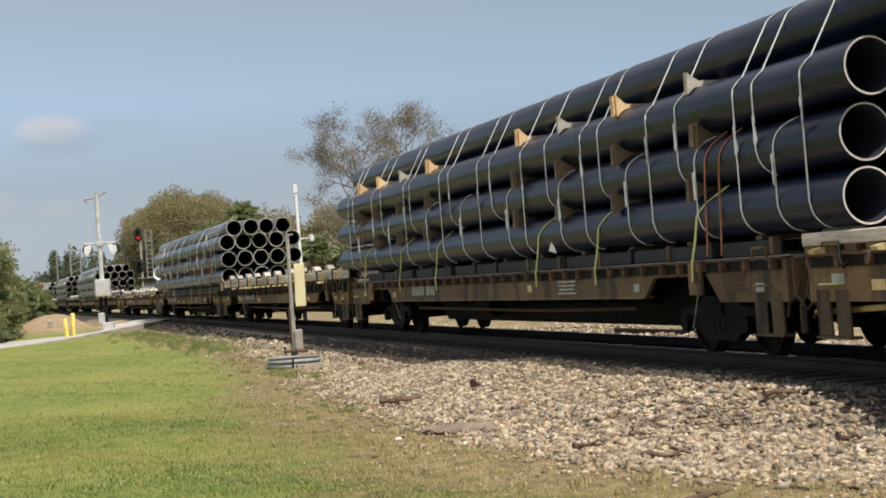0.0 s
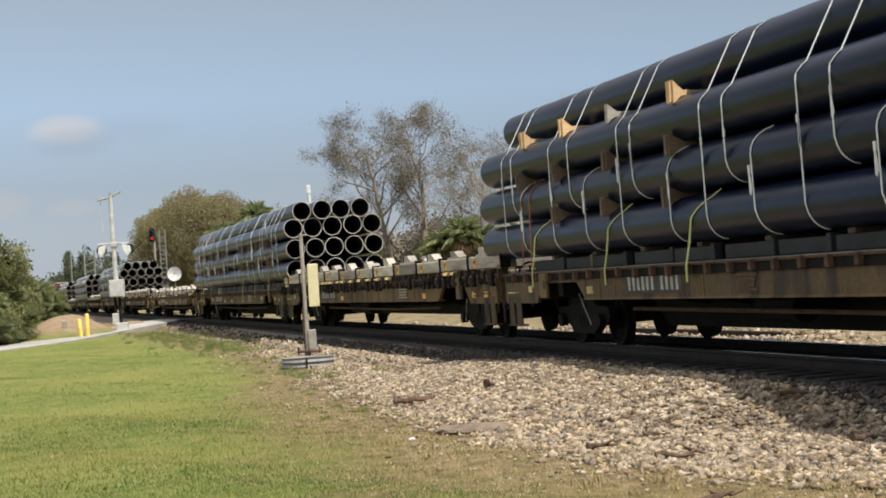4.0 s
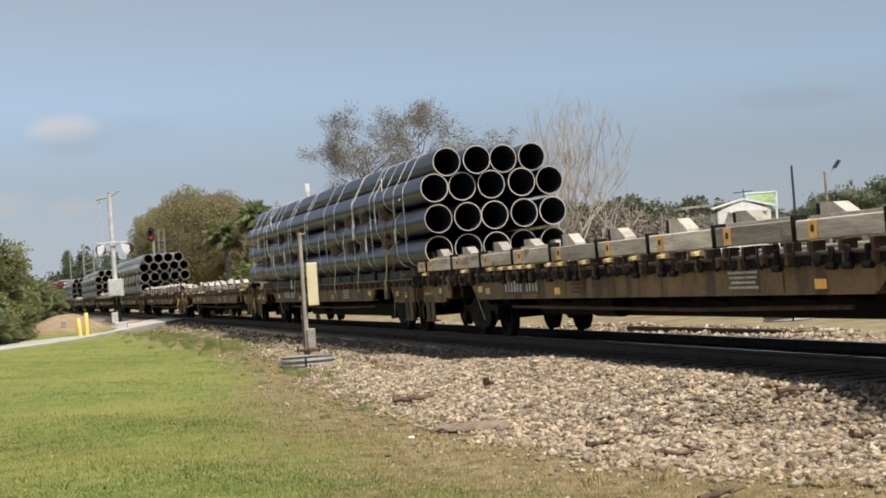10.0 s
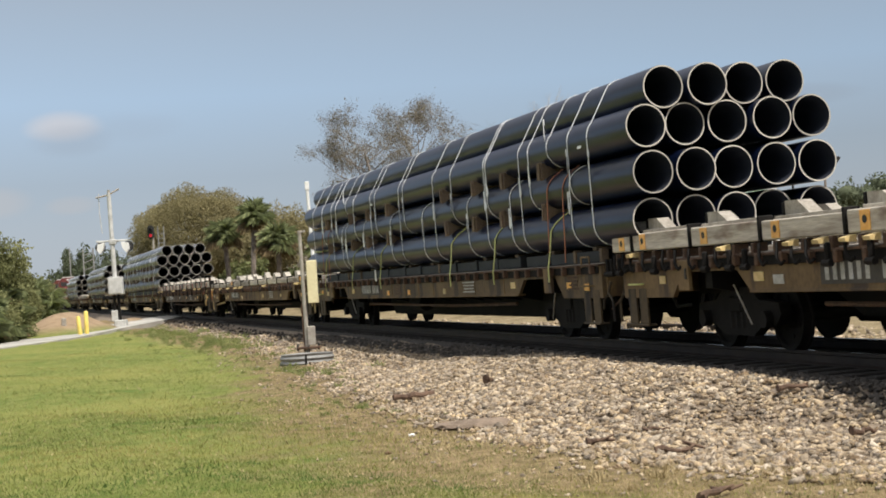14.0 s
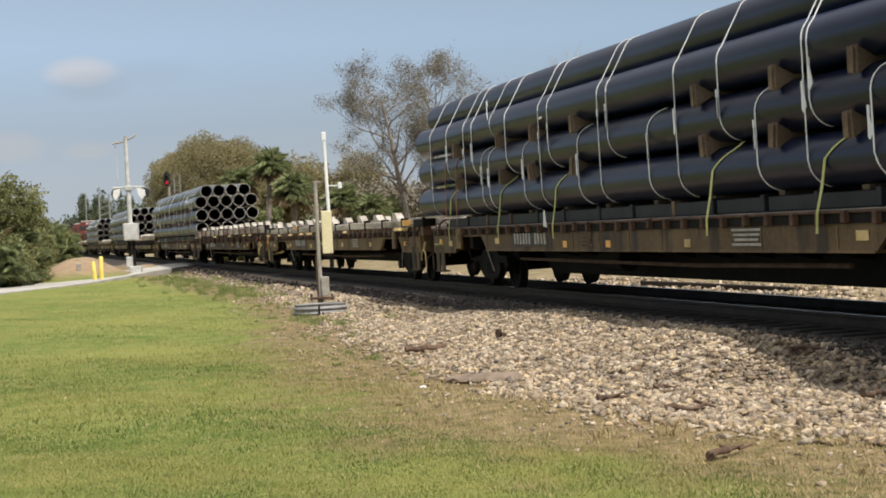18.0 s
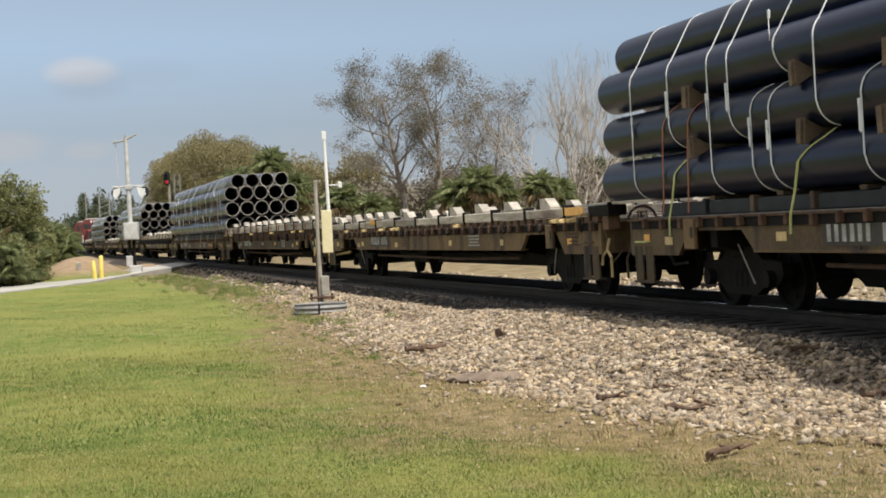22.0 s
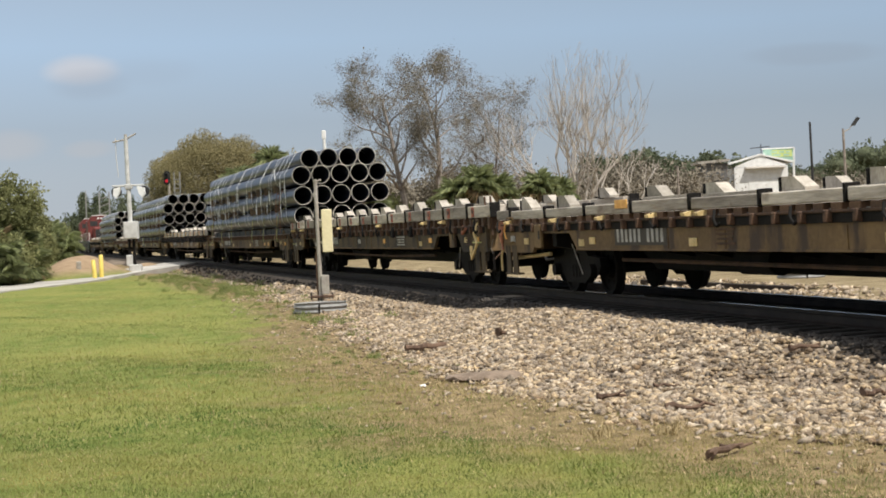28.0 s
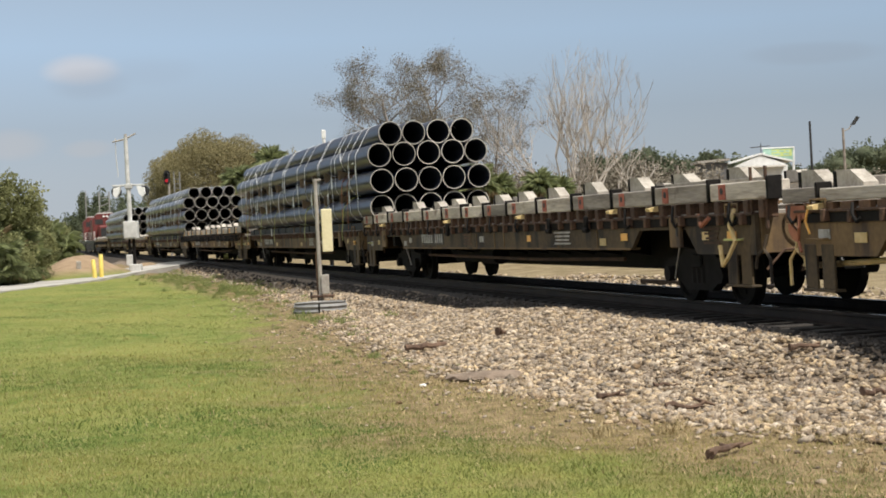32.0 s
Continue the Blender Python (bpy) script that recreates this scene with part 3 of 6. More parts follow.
def build_stones(ballast):
    rng = np.random.default_rng(5)
    kinds = stone_shapes(14)
    picks = []
    for s0, s1, d0, d1, per, size in ((-9, 6, -5.6, -1.5, 520, 0.031), (6, 16, -5.4, -1.5, 460, 0.031), (16, 30, -4.2, -1.6, 280, 0.037),
                                      (30, 75, -3.2, -1.7, 34, 0.05), (0, 45, 2.0, 4.6, 16, 0.055), (4, 30, 4.2, 6.5, 26, 0.05)):
        n = int((s1 - s0) * (d1 - d0) * per)
        s, d = rng.uniform(s0, s1, n), rng.uniform(d0, d1, n)
        edge = toe(s) + rng.normal(0.0, 0.3, n) + 0.1 + 0.25 * np.sin(s * 2.1) * np.sin(s * 0.7 + 1)
        keep = (d > 0) | (-d < edge)
        picks.append((s[keep], d[keep], size * np.minimum(rng.lognormal(0, 0.4, keep.sum()), 1.9)))
    # strays in the grass
    s = rng.uniform(-8, 30, 1500)
    d = -(toe(s) + np.abs(rng.normal(0, 0.8, 1500)))
    picks.append((s, d, 0.024 * rng.lognormal(0, 0.35, 1500)))
    s, d, r = (np.concatenate(c) for c in zip(*picks))
    x, y, h = track(s)
    px, py = x + d * np.cos(h), y - d * np.sin(h)
    z = np.maximum(ballast_z(s, d), lawn_z(px, py)) + r * 0.2
    # stones close to the track get the colour darkened for shade
    shaded = (d > -2.0 + rng.normal(0, 0.12, len(d))) & (d < 3.4 + rng.normal(0, 0.2, len(d)))
    for pick, name, mat in ((~shaded, "ballast_stones", STONE), (shaded, "oily_ballast_stones", STONE_SHADED)):
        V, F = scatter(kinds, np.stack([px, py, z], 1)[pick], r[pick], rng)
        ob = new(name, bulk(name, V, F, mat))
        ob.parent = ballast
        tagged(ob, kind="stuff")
    # the larger, nearest stones singly
    meshes = []
    for kv, kf in kinds:
        meshes.append(bulk("ballast_stone", kv, kf, STONE_ONE))
    for _ in range(260):
        s = rng.uniform(-7.5, 5)
        d = -rng.uniform(2.2, 2.2 + (float(toe(s)) - 2.2) * 1.1)
        size = 0.04 * rng.lognormal(0, 0.25)
        p = beside(s, d, 0)
        p.z = max(float(ballast_z(s, d)), float(lawn_z(p.x, p.y))) + size * 0.3
        o = new("ballast_stone", meshes[int(rng.integers(0, len(meshes)))])
        o.parent = ballast
        o.matrix_basis = pose(p.x, p.y, p.z, rng.uniform(-25, 25), rng.uniform(-25, 25), rng.uniform(0, 360)) @ Matrix.Scale(size, 4)


def build_grass():
    """Blades of the lawn, dense near the camera, and straw beside the ballast."""
    rng = np.random.default_rng(9)
    lots = []
    for y0, y1, n, size in ((8.5, 14, 150000, 0.02), (14, 24, 130000, 0.026), (24, 50, 110000, 0.026), (50, 80, 30000, 0.032)):
        y = rng.uniform(y0, y1, n)
        x = rng.uniform(-0.32, 0.3, n) * y
        lots.append((x, y, size * rng.lognormal(0, 0.3, n)))
    x, y, size = (np.concatenate(c) for c in zip(*lots))
    s, d = across(x, y)
    fade = (-d - toe(s) + 0.35) / np.interp(s, [-4, 10, 18, 30], [2.6, 2.2, 1.8, 1.4])
    keep = (fade > rng.uniform(0, 1, len(x)) * 0.9) & ~((y > 56) & (x < -0.1 * y - 9.4))
    x, y, size, fade = x[keep], y[keep], size[keep], fade[keep]
    dry = (rng.uniform(0, 1, len(x)) > np.clip(fade * 0.75 + 0.05, 0, 0.93))
    for name, pick, mat, lab in (("grass", ~dry, GRASS_BLADE, "short mown green grass blades"), ("dry_grass", dry, STRAW, "dry straw-coloured grass blades")):
        gx, gy, gs = x[pick], y[pick], size[pick]
        a = rng.uniform(0, 2 * np.pi, len(gx))
        wide = gs * 0.16
        lean = rng.normal(0, 0.45, (len(gx), 2)) * gs[:, None]
        z0 = lawn_z(gx, gy) - 0.005
        P = np.stack([gx, gy, z0], 1)
        off = np.stack([np.cos(a) * wide, np.sin(a) * wide, 0 * a], 1)
        tip = P + np.stack([lean[:, 0], lean[:, 1], gs], 1)
        V = np.stack([P - off, P + off, tip], 1).reshape(-1, 3)
        F = np.arange(len(V)).reshape(-1, 3)
        tagged(new(name, bulk(name, V, F, mat)), lab, "grass", kind="stuff")


def build_weeds():
    """Taller tufts where lawn and ballast meet, and straw at the foot of the slope."""
    rng = np.random.default_rng(31)
    for name, mat, lab, lots in (
            ("weeds", WEED, "green weed tufts along the ballast edge", ((14, 60, 0.3, 0.7, 190, 0.085), (2, 16, 0.5, 0.7, 50, 0.05), (30, 70, 0.3, 0.9, 260, 0.12))),
            ("straw_tufts", STRAW, "dry straw tufts at the ballast foot", ((-7, -2.8, 0.35, 0.45, 90, 0.05), (-2, 8, 0.2, 0.4, 40, 0.04), (20, 45, 0.3, 0.4, 60, 0.08)))):
        C, H = [], []
        for s0, s1, off, sd, n, h in lots:
            s = rng.uniform(s0, s1, n)
            d = -(toe(s) + off + rng.normal(0, sd, n))
            x, y, a = track(s)
            C.append(np.stack([x + d * np.cos(a), y - d * np.sin(a), s * 0 + d], 1))
            H.append(h * rng.lognormal(0, 0.3, n))
        C, H = np.concatenate(C), np.concatenate(H)
        C[:, 2] = lawn_z(C[:, 0], C[:, 1])
        P, hh = np.repeat(C, 60, 0), np.repeat(H, 60)
        P[:, :2] += rng.normal(0, 0.55, (len(P), 2)) * hh[:, None]
        hh = hh * rng.uniform(0.4, 1.1, len(hh))
        a = rng.uniform(0, 2 * np.pi, len(hh))
        off = np.stack([np.cos(a), np.sin(a), 0 * a], 1) * (hh * 0.07)[:, None]
        tip = P + np.stack([rng.normal(0, 0.5, len(hh)) * hh, rng.normal(0, 0.5, len(hh)) * hh, hh], 1)
        V = np.stack([P - off, P + off, tip], 1).reshape(-1, 3)
        tagged(new(name, bulk(name, V, np.arange(len(V)).reshape(-1, 3), mat)), lab, "weeds", kind="stuff")


def build_track():
    prof = [(-0.07, -0.17), (0.07, -0.17), (0.07, -0.158), (0.012, -0.135), (0.012, -0.05), (0.036, -0.038), (0.036, -0.004), (0.03, 0.0),
            (-0.03, 0.0), (-0.036, -0.004), (-0.036, -0.038), (-0.012, -0.05), (-0.012, -0.135), (-0.07, -0.158)]
    ss = np.concatenate([np.arange(-40, 140, 2.0), np.arange(140, 600, 10.0)])
    for side in (-0.752, 0.752):
        sh = Shape()
        n = len(prof)
        sh.v = [beside(s, side + u, w) for s in ss for u, w in prof]
        for i in range(len(ss) - 1):
            for j in range(n):
                sh.f.append((i * n + j, i * n + (j + 1) % n, (i + 1) * n + (j + 1) % n, (i + 1) * n + j))
                sh.k.append(1 if j == 7 else 0)
        r = new("rail", sh.mesh("rail", [RAIL_SIDE, RAIL_TOP]))
        tagged(r, "dark steel rail with a polished head on timber ties", "rail", "rails of the line", kind="structure")
    tie = Shape().box((0, 0, 0), (2.6, 0.23, 0.18), 0.012).mesh("railway_tie", TIE_WOOD)
    row = new("railway_ties")
    tagged(row, "weathered creosoted timber ties half sunk in ballast", "railway ties", kind="structure")
    s = -12.0
    while s < 60:
        t = new("railway_tie", tie)
        t.parent = row
        x, y, h = track(s)
        t.matrix_basis = pose(x, y, -0.262, 0, 0, -math.degrees(h))
        s += 0.51


def build_road():
    """The pale road that climbs to the level crossing, with its far apron."""
    edge_a = [(-60, 44), (-30, 52.5), (-16.6, 59.0), (-15.6, 70), (-14.9, 80), (-13.6, 87.0), (-12.9, 90.5)]
    edge_b = [(-60, 50), (-34, 58), (-21.5, 64.0), (-18.6, 74), (-17.5, 84), (-16.2, 93.5), (-15.4, 97.0)]
    sh = Shape()
    for (a, b), (c, d) in zip(zip(edge_a, edge_a[1:]), zip(edge_b, edge_b[1:])):
        za, zb = [(-0.46 + 0.36 * max(0, min(1, (p[1] - 74) / 13))) for p in (a, b)]
        vs = [Vector((*a, za)), Vector((*b, zb)), Vector((*d, zb)), Vector((*c, za))]
        vs += [v - Vector((0, 0, 0.3)) for v in vs]
        sh.add(vs, [(0, 1, 2, 3), (0, 4, 5, 1), (2, 6, 7, 3), (4, 7, 6, 5), (1, 5, 6, 2), (0, 3, 7, 4)])
    r = part("road", sh, ASPHALT)
    tagged(r, "pale worn concrete road leading to a level crossing", "road", kind="structure")


def tube(pts, radii, n=8):
    """One skin round a bent, uneven line."""
    sh = Shape()
    for p, r in zip(pts, radii):
        sh.v += [Vector((p.x, p.y + r * math.cos(2 * math.pi * k / n), p.z + r * math.sin(2 * math.pi * k / n))) for k in range(n)]
    for i in range(len(pts) - 1):
        for k in range(n):
            sh.f.append((i * n + k, i * n + (k + 1) % n, (i + 1) * n + (k + 1) % n, (i + 1) * n + k))
    sh.f += [tuple(range(n)), tuple(range((len(pts) - 1) * n, len(pts) * n))]
    sh.k += [0] * (len(sh.f) - len(sh.k))
    return sh


def build_litter():
    """Dark sticks and boards on the ballast, a flat rock and a white scrap."""
    rng = random.Random(3)

    def stick(c, length, turn, r, label):
        pts = [Vector((length * (i / 6 - 0.5), rng.uniform(-0.03, 0.03), rng.uniform(-0.01, 0.02))) for i in range(7)]
        sh = tube(pts, [r * rng.uniform(0.6, 1.1) for _ in pts])
        z = max(float(lawn_z(c[0], c[1])), float(ballast_z(*across(c[0], c[1]))))
        ob = part("driftwood_stick", sh, BARK_DARK, m=pose(c[0], c[1], z + r * 1.1, 0, 0, turn))
        tagged(ob, label, "stick", "sticks on the ballast")

    def limb(c, turn, length, r, label, twigs=2):
        """A gnarled dead branch with broken side twigs."""
        z = max(float(lawn_z(c[0], c[1])), float(ballast_z(*across(c[0], c[1]))))
        ob = new("driftwood_branch")
        ob.matrix_basis = pose(c[0], c[1], z + r * 1.3, 0, 0, turn)
        pts = [Vector((length * (i / 6 - 0.5), rng.uniform(-0.04, 0.04), rng.uniform(0, 0.035))) for i in range(7)]
        part("stem", tube(pts, [r * (1.1 - 0.12 * i) * rng.uniform(0.75, 1.25) for i in range(7)]), BARK_DARK, ob)
        for _ in range(twigs):
            p = rng.choice(pts[1:-1])
            part("twig", Shape().rod(p, p + Vector((rng.uniform(0.06, 0.14) * rng.choice((-1, 1)), rng.uniform(-0.09, 0.09), rng.uniform(0.0, 0.04))), r * 0.6, r * 0.3, n=6), BARK_DARK, ob)
        tagged(ob, label, "branch", "dead branches on the ballast")

    stick((-0.3, 22.3), 0.62, 20, 0.05, "dark weathered stick lying on pale ballast")
    for x, y, turn, length, r, tw, lab in ((1.53, 14.96, 12, 0.3, 0.03, 2, "short dark broken branch on pale ballast"), (2.19, 15.77, 10, 0.3, 0.018, 1, "thin brown twig on pale ballast"),
                                          (2.12, 13.99, 8, 0.45, 0.028, 3, "forked dead branch on pale ballast"), (2.0, 11.4, 48, 0.5, 0.03, 3, "grey gnarled dead branch lying in dry grass"),
                                          (0.76, 22.06, 30, 0.16, 0.05, 0, "dark stub of wood among the stones"), (3.73, 16.5, 15, 0.4, 0.03, 1, "reddish brown stick at the edge of the shade"),
                                          (3.86, 14.33, 20, 0.25, 0.04, 0, "dark chunk of wood on pale ballast")):
        limb((x, y), turn, length, r, lab, tw)
    for c, sx, sy, lab, mat in (((0.45, 17.9), 0.5, 0.32, "flat grey rock bedded in the dirt", ROCK_GREY), ((-0.28, 17.2), 0.04, 0.03, "small white scrap lying on grass", WHITE)):
        bm = bmesh.new()
        bmesh.ops.create_icosphere(bm, subdivisions=2, radius=1)
        for v in bm.verts:
            k = 1 + 0.2 * noise.noise(v.co * 1.7)
            v.co = Vector((v.co.x * sx * k, v.co.y * sy * k, v.co.z * (0.07 if sx > 0.2 else 0.02) * k))
        bm.verts.index_update()
        sh = Shape().add([v.co.copy() for v in bm.verts], [tuple(v.index for v in f.verts) for f in bm.faces])
        bm.free()
        tagged(part("flat_rock" if sx > 0.2 else "paper_scrap", sh, mat, m=pose(c[0], c[1], float(lawn_z(*c)) + 0.015)), lab, "rock" if sx > 0.2 else "litter")
    # a spare rail lying in the gravel beyond the line
    sh = Shape().box((0, 0, 0), (0.08, 7.5, 0.13), 0.02)
    p = beside(18.0, 4.7, 0)
    tagged(part("loose_rail", sh, RAIL_SIDE, m=pose(p.x, p.y, -0.33, 0, 0, 17)), "rusty spare rail lying on the gravel", "rail")


# ---------------------------------------------------------------- the train
def gone(t):
    """Metres that the train has rolled after t seconds."""
    return 2.899 * t + 0.000196 * t * t + 3.3e-6 * t ** 3


def car_pose(s):
    """Pose of a car whose middle is at s; the track leans to the inside of its curve."""
    a, b = beside(s - 8.6, 0, 0), beside(s + 8.6, 0, 0)
    c = (a + b) / 2
    h = math.degrees(math.atan2(b.x - a.x, b.y - a.y))
    return pose(c.x, c.y, 0.0, 0, 0, -h) @ pose(0, 0, 0, 0, -1.1, 0)


PIPE_R = 0.305
ROWS_Z = (1.8156, 2.4759, 3.137, 3.672)
PITCH = 0.638
PIPE_LEN = 25.15
NEAR = -2 * PITCH
DECK = 1.25
SILL_LOW, SILL_CUT, SILL_END, SILL_TOP = 0.79, 1.06, 0.73, 1.22
TRUCK = 8.6
WHEEL_R = 0.42


def pipe_mesh(length):
    """A coated steel pipe with bare rims, hollow, along y."""
    sh = Shape()
    n, r, ri, h = 28, PIPE_R, PIPE_R - 0.02, length / 2
    sh.lathe([(r, -h), (r, h)], n, 0, 1)
    for e in (-1, 1):
        sh.lathe([(r, e * h), (ri, e * h)], n, 1, 1)
    sh.lathe([(ri, -h), (ri, h)], n, 2, 1)
    return sh.mesh("pipe", [BLACK_PIPE, PIPE_RIM, PIPE_INSIDE], smooth=True)


PIPE_MESH = pipe_mesh(PIPE_LEN)


def ribbon(line, y, width, thick=0.004, drift=0.0, lean=()):
    """A flat band through points (x, z) at y; drift leans it along y."""
    pts = [q for i, q in enumerate(line) if i == 0 or abs(q[0] - line[i - 1][0]) + abs(q[1] - line[i - 1][1]) > 0.004]
    sh = Shape()
    n = len(pts)
    for i, p in enumerate(pts):
        a, b = pts[max(0, i - 1)], pts[min(n - 1, i + 1)]
        d = Vector((b[0] - a[0], 0, b[1] - a[1])).normalized()
        o = Vector((-d.z, 0, d.x)) * thick
        c = Vector((p[0], y + drift * i / n + (lean[i] if i < len(lean) else 0.0), p[1]))
        w = Vector((0, width / 2, 0))
        sh.v += [c - w - o, c + w - o, c + w + o, c - w + o]
    sh.f = [(i * 4 + k, i * 4 + (k + 1) % 4, i * 4 + 4 + (k + 1) % 4, i * 4 + 4 + k) for i in range(n - 1) for k in range(4)]
    sh.f += [(0, 1, 2, 3), (n * 4 - 4, n * 4 - 3, n * 4 - 2, n * 4 - 1)]
    sh.k = [0] * len(sh.f)
    return sh


def hug(cx, cz, a0, a1, side, n=5):
    """Points round a pipe from angle a0 to a1 (degrees up from the horizontal, outward side)."""
    r = PIPE_R + 0.008
    return [(cx + side * r * math.cos(radians(a0 + (a1 - a0) * i / n)), cz + r * math.sin(radians(a0 + (a1 - a0) * i / n))) for i in range(n + 1)]


def wedge_mesh(top):
    """A spacer board whose end carries a flared chock."""
    if top:
        out = [(-0.02, -0.14), (-0.02, 0.17), (0.06, 0.09), (0.13, 0.035), (0.5, 0.025), (0.5, -0.025), (0.13, -0.035), (0.06, -0.07)]
    else:
        out = [(-0.02, -0.15), (-0.02, 0.15), (0.09, 0.09), (0.2, 0.03), (0.75, 0.025), (0.75, -0.025), (0.2, -0.03), (0.09, -0.09)]
    return Shape().slab(out, 1, -0.055, 0.055).slab([(a * 0.6 - 0.045, b * 0.93) for a, b in out], 1, -0.02, 0.075)


WEDGE_MESH = wedge_mesh(False).mesh("wedge", WEDGE_WOOD)
WEDGE_TOP = wedge_mesh(True).mesh("wedge", WEDGE_PALE)
WEDGE_GREY = Shape().slab([(-0.02, -0.13), (-0.02, 0.15), (0.07, 0.08), (0.14, 0.035), (0.46, 0.035), (0.53, 0.08), (0.62, 0.14), (0.62, -0.04), (0.12, -0.04), (0.06, -0.06)],
                          1, -0.055, 0.055).mesh("wedge", CHOCK_WOOD)
TAIL_MESH = Shape().slab([(0.012, 0), (-0.012, 0), (-0.05, -0.2), (-0.01, -0.28), (0.016, -0.25)], 0, -0.004, 0.004).mesh("strap_tail", STRAP_WHITE)
STICKER = Shape().box((0, 0, 0), (0.006, 0.16, 0.06), 0).mesh("sticker", WHITE)

# straps over the whole stack, by the row that they tuck under; short ones round the lower rows; web straps; wedges
LOAD_A = dict(
    under_1=(-11.86, -10.24, -7.62, -5.16, -2.4, 0.12, 2.65, 5.55, 8.5, 11.05),
    under_2=(-10.74, -8.56, -5.84, -3.57, -0.65, 1.98, 5.0, 7.6, 10.5), under_3=(),
    short=(-11.05, -8.96, -6.72, -4.0, -1.37, 1.45, 3.85, 7.1, 10.19),
    yellow=(-9.57, -6.2, -3.55, 2.6, 5.55, 8.95), orange=(-9.5, -9.9, 9.5, 9.95),
    top=(-6.51, -2.2, 3.57, 7.9, 9.9), top_grey=(-8.89, -4.13, 5.95), gap_2=(-9.17, -6.52, -4.2, -2.05, 3.63, 5.95, 8.23, 10.08), gap_1=(-8.97, -6.38, -4.05, -2.0, 3.87, 6.15, 8.36),
    slant=0.66, crown=(3.81, -0.9), rows=(-0.02, -0.05, -0.25, -0.65), scrap=-3.7, tag=None, sticker=None)
LOAD_B = dict(
    under_1=(-10.88, -7.52, -5.43, -1.8, 1.1, 4.0, 8.8, 11.4),
    under_2=(-9.95, -8.05, -5.6, -3.18, 0.75, 3.5, 5.93, 8.2, 10.1), under_3=(-9.0, 6.93),
    short=(-9.8, -6.76, -4.11, -0.75, 2.22, 5.05, 7.2, 7.67),
    yellow=(-9.45, -6.4, -3.47, 2.7, 5.87, 9.42), orange=(-9.0, -9.75, 9.3, 10.15),
    top=(), top_grey=(), gap_2=(-8.7, -6.65, -4.8, -2.55, 2.2, 4.3, 6.36, 9.36), gap_1=(-8.71, -6.46, -4.73, -2.76, 2.3, 4.49, 6.22, 9.3),
    slant=0.05, crown=(ROWS_Z[3], NEAR + PITCH / 2), rows=(0.17, 0.02, 0.14, 0.16), scrap=None, tag=3.7, sticker=(3.87, -10.5))


def pipe_load(rng, plan):
    """Nineteen pipes in four rows, with wedges, spacer boards and straps, on the car's frame."""
    load = new("pipe_load")
    z1, z2, z3 = ROWS_Z[:3]
    z4, r4x = plan["crown"]
    for r, z in enumerate((z1, z2, z3, z4)):
        count, x0 = (5, NEAR) if r < 3 else (4, r4x)
        for c in range(count):
            part("pipe", PIPE_MESH, None, load, m=pose(x0 + c * PITCH, plan["rows"][r] + (rng.uniform(-0.1, 0.1) if c else 0), z, 0, rng.uniform(0, 360), 0))
    # bearers between deck and pipes
    for side in (-1, 1):
        y = -10.6
        while y < 10.4:
            ln = rng.uniform(1.0, 1.7)
            part("bearer", Shape().box((side * 1.3, y + ln / 2, DECK + 0.105), (0.2, ln - 0.1, 0.18), 0.012), BEARER, load, "dark blue-grey bearer beam")
            part("bearer_block", Shape().box((side * 1.36, y - 0.02, DECK + 0.12), (0.12, 0.1, 0.21), 0.01), rng.choice((WEDGE_WOOD, BEARER)), load)
            y += ln + rng.choice((0.03, 0.1, 0.3))
    y = -10.2
    while y < 10.4:
        part("bolster_board", Shape().box((0, y, DECK + 0.228), (2.7, 0.16, 0.06), 0.008), WEDGE_WOOD, load)
        y += 1.95
    # spacer boards with wedges, near and far side
    for key, za, zb in (("gap_1", ROWS_Z[0], ROWS_Z[1]), ("gap_2", ROWS_Z[1], ROWS_Z[2])):
        z = (za + zb) / 2
        for y in plan[key]:
            part("spacer_board", Shape().box((0, y, z), (1.1, 0.1, 0.045), 0.005), WEDGE_WOOD, load)
            part("wedge", WEDGE_MESH, None, load, m=pose(-1.57, y + rng.uniform(-0.02, 0.02), z, rng.uniform(-6, 6), 0, rng.uniform(-10, 10)))
            part("wedge", WEDGE_MESH, None, load, m=pose(1.55, y, z, 0, 0, 180))
    for key, me in (("top", WEDGE_TOP), ("top_grey", WEDGE_GREY)):
        for y in plan[key]:
            part("wedge", me, None, load, m=pose(-1.5, y, 3.137 + 0.34, rng.uniform(-4, 4), 0, rng.uniform(-8, 8)))
    # white straps: over the top and down the near side, or round the lower rows only
    far = [(-r4x + 0.3, z4 + 0.1), (-r4x, z4 + PIPE_R + 0.008), (r4x, z4 + PIPE_R + 0.008)]
    side_x = NEAR - PIPE_R - 0.011

    def tail(st, y, z):
        part("strap_tail", TAIL_MESH, None, st, m=pose(side_x - 0.014, y, z, 0, 0, rng.uniform(-30, 30)))
        part("buckle", Shape().box((side_x - 0.01, y, z + 0.03), (0.02, 0.045, 0.1), 0.004), STRAP_WHITE, st)

    for key, low in (("under_1", z1), ("under_2", z2), ("under_3", z3)):
        for y in plan[key]:
            pts = far + hug(r4x, z4, 90, 35, -1) + hug(NEAR, z3, 45, 0, -1)
            if low < z3:
                pts += [(side_x, z2)] if low == z1 else []
                pts.append((side_x, low))
            pts += hug(NEAR, low, -5, -80, -1, 6)
            slant = plan["slant"] * rng.uniform(0.9, 1.1)
            slope = [-slant * v for v in (1.0, 0.95, 0.75, 0.65, 0.55, 0.45, 0.36, 0.28, 0.2, 0.12, 0.06)]
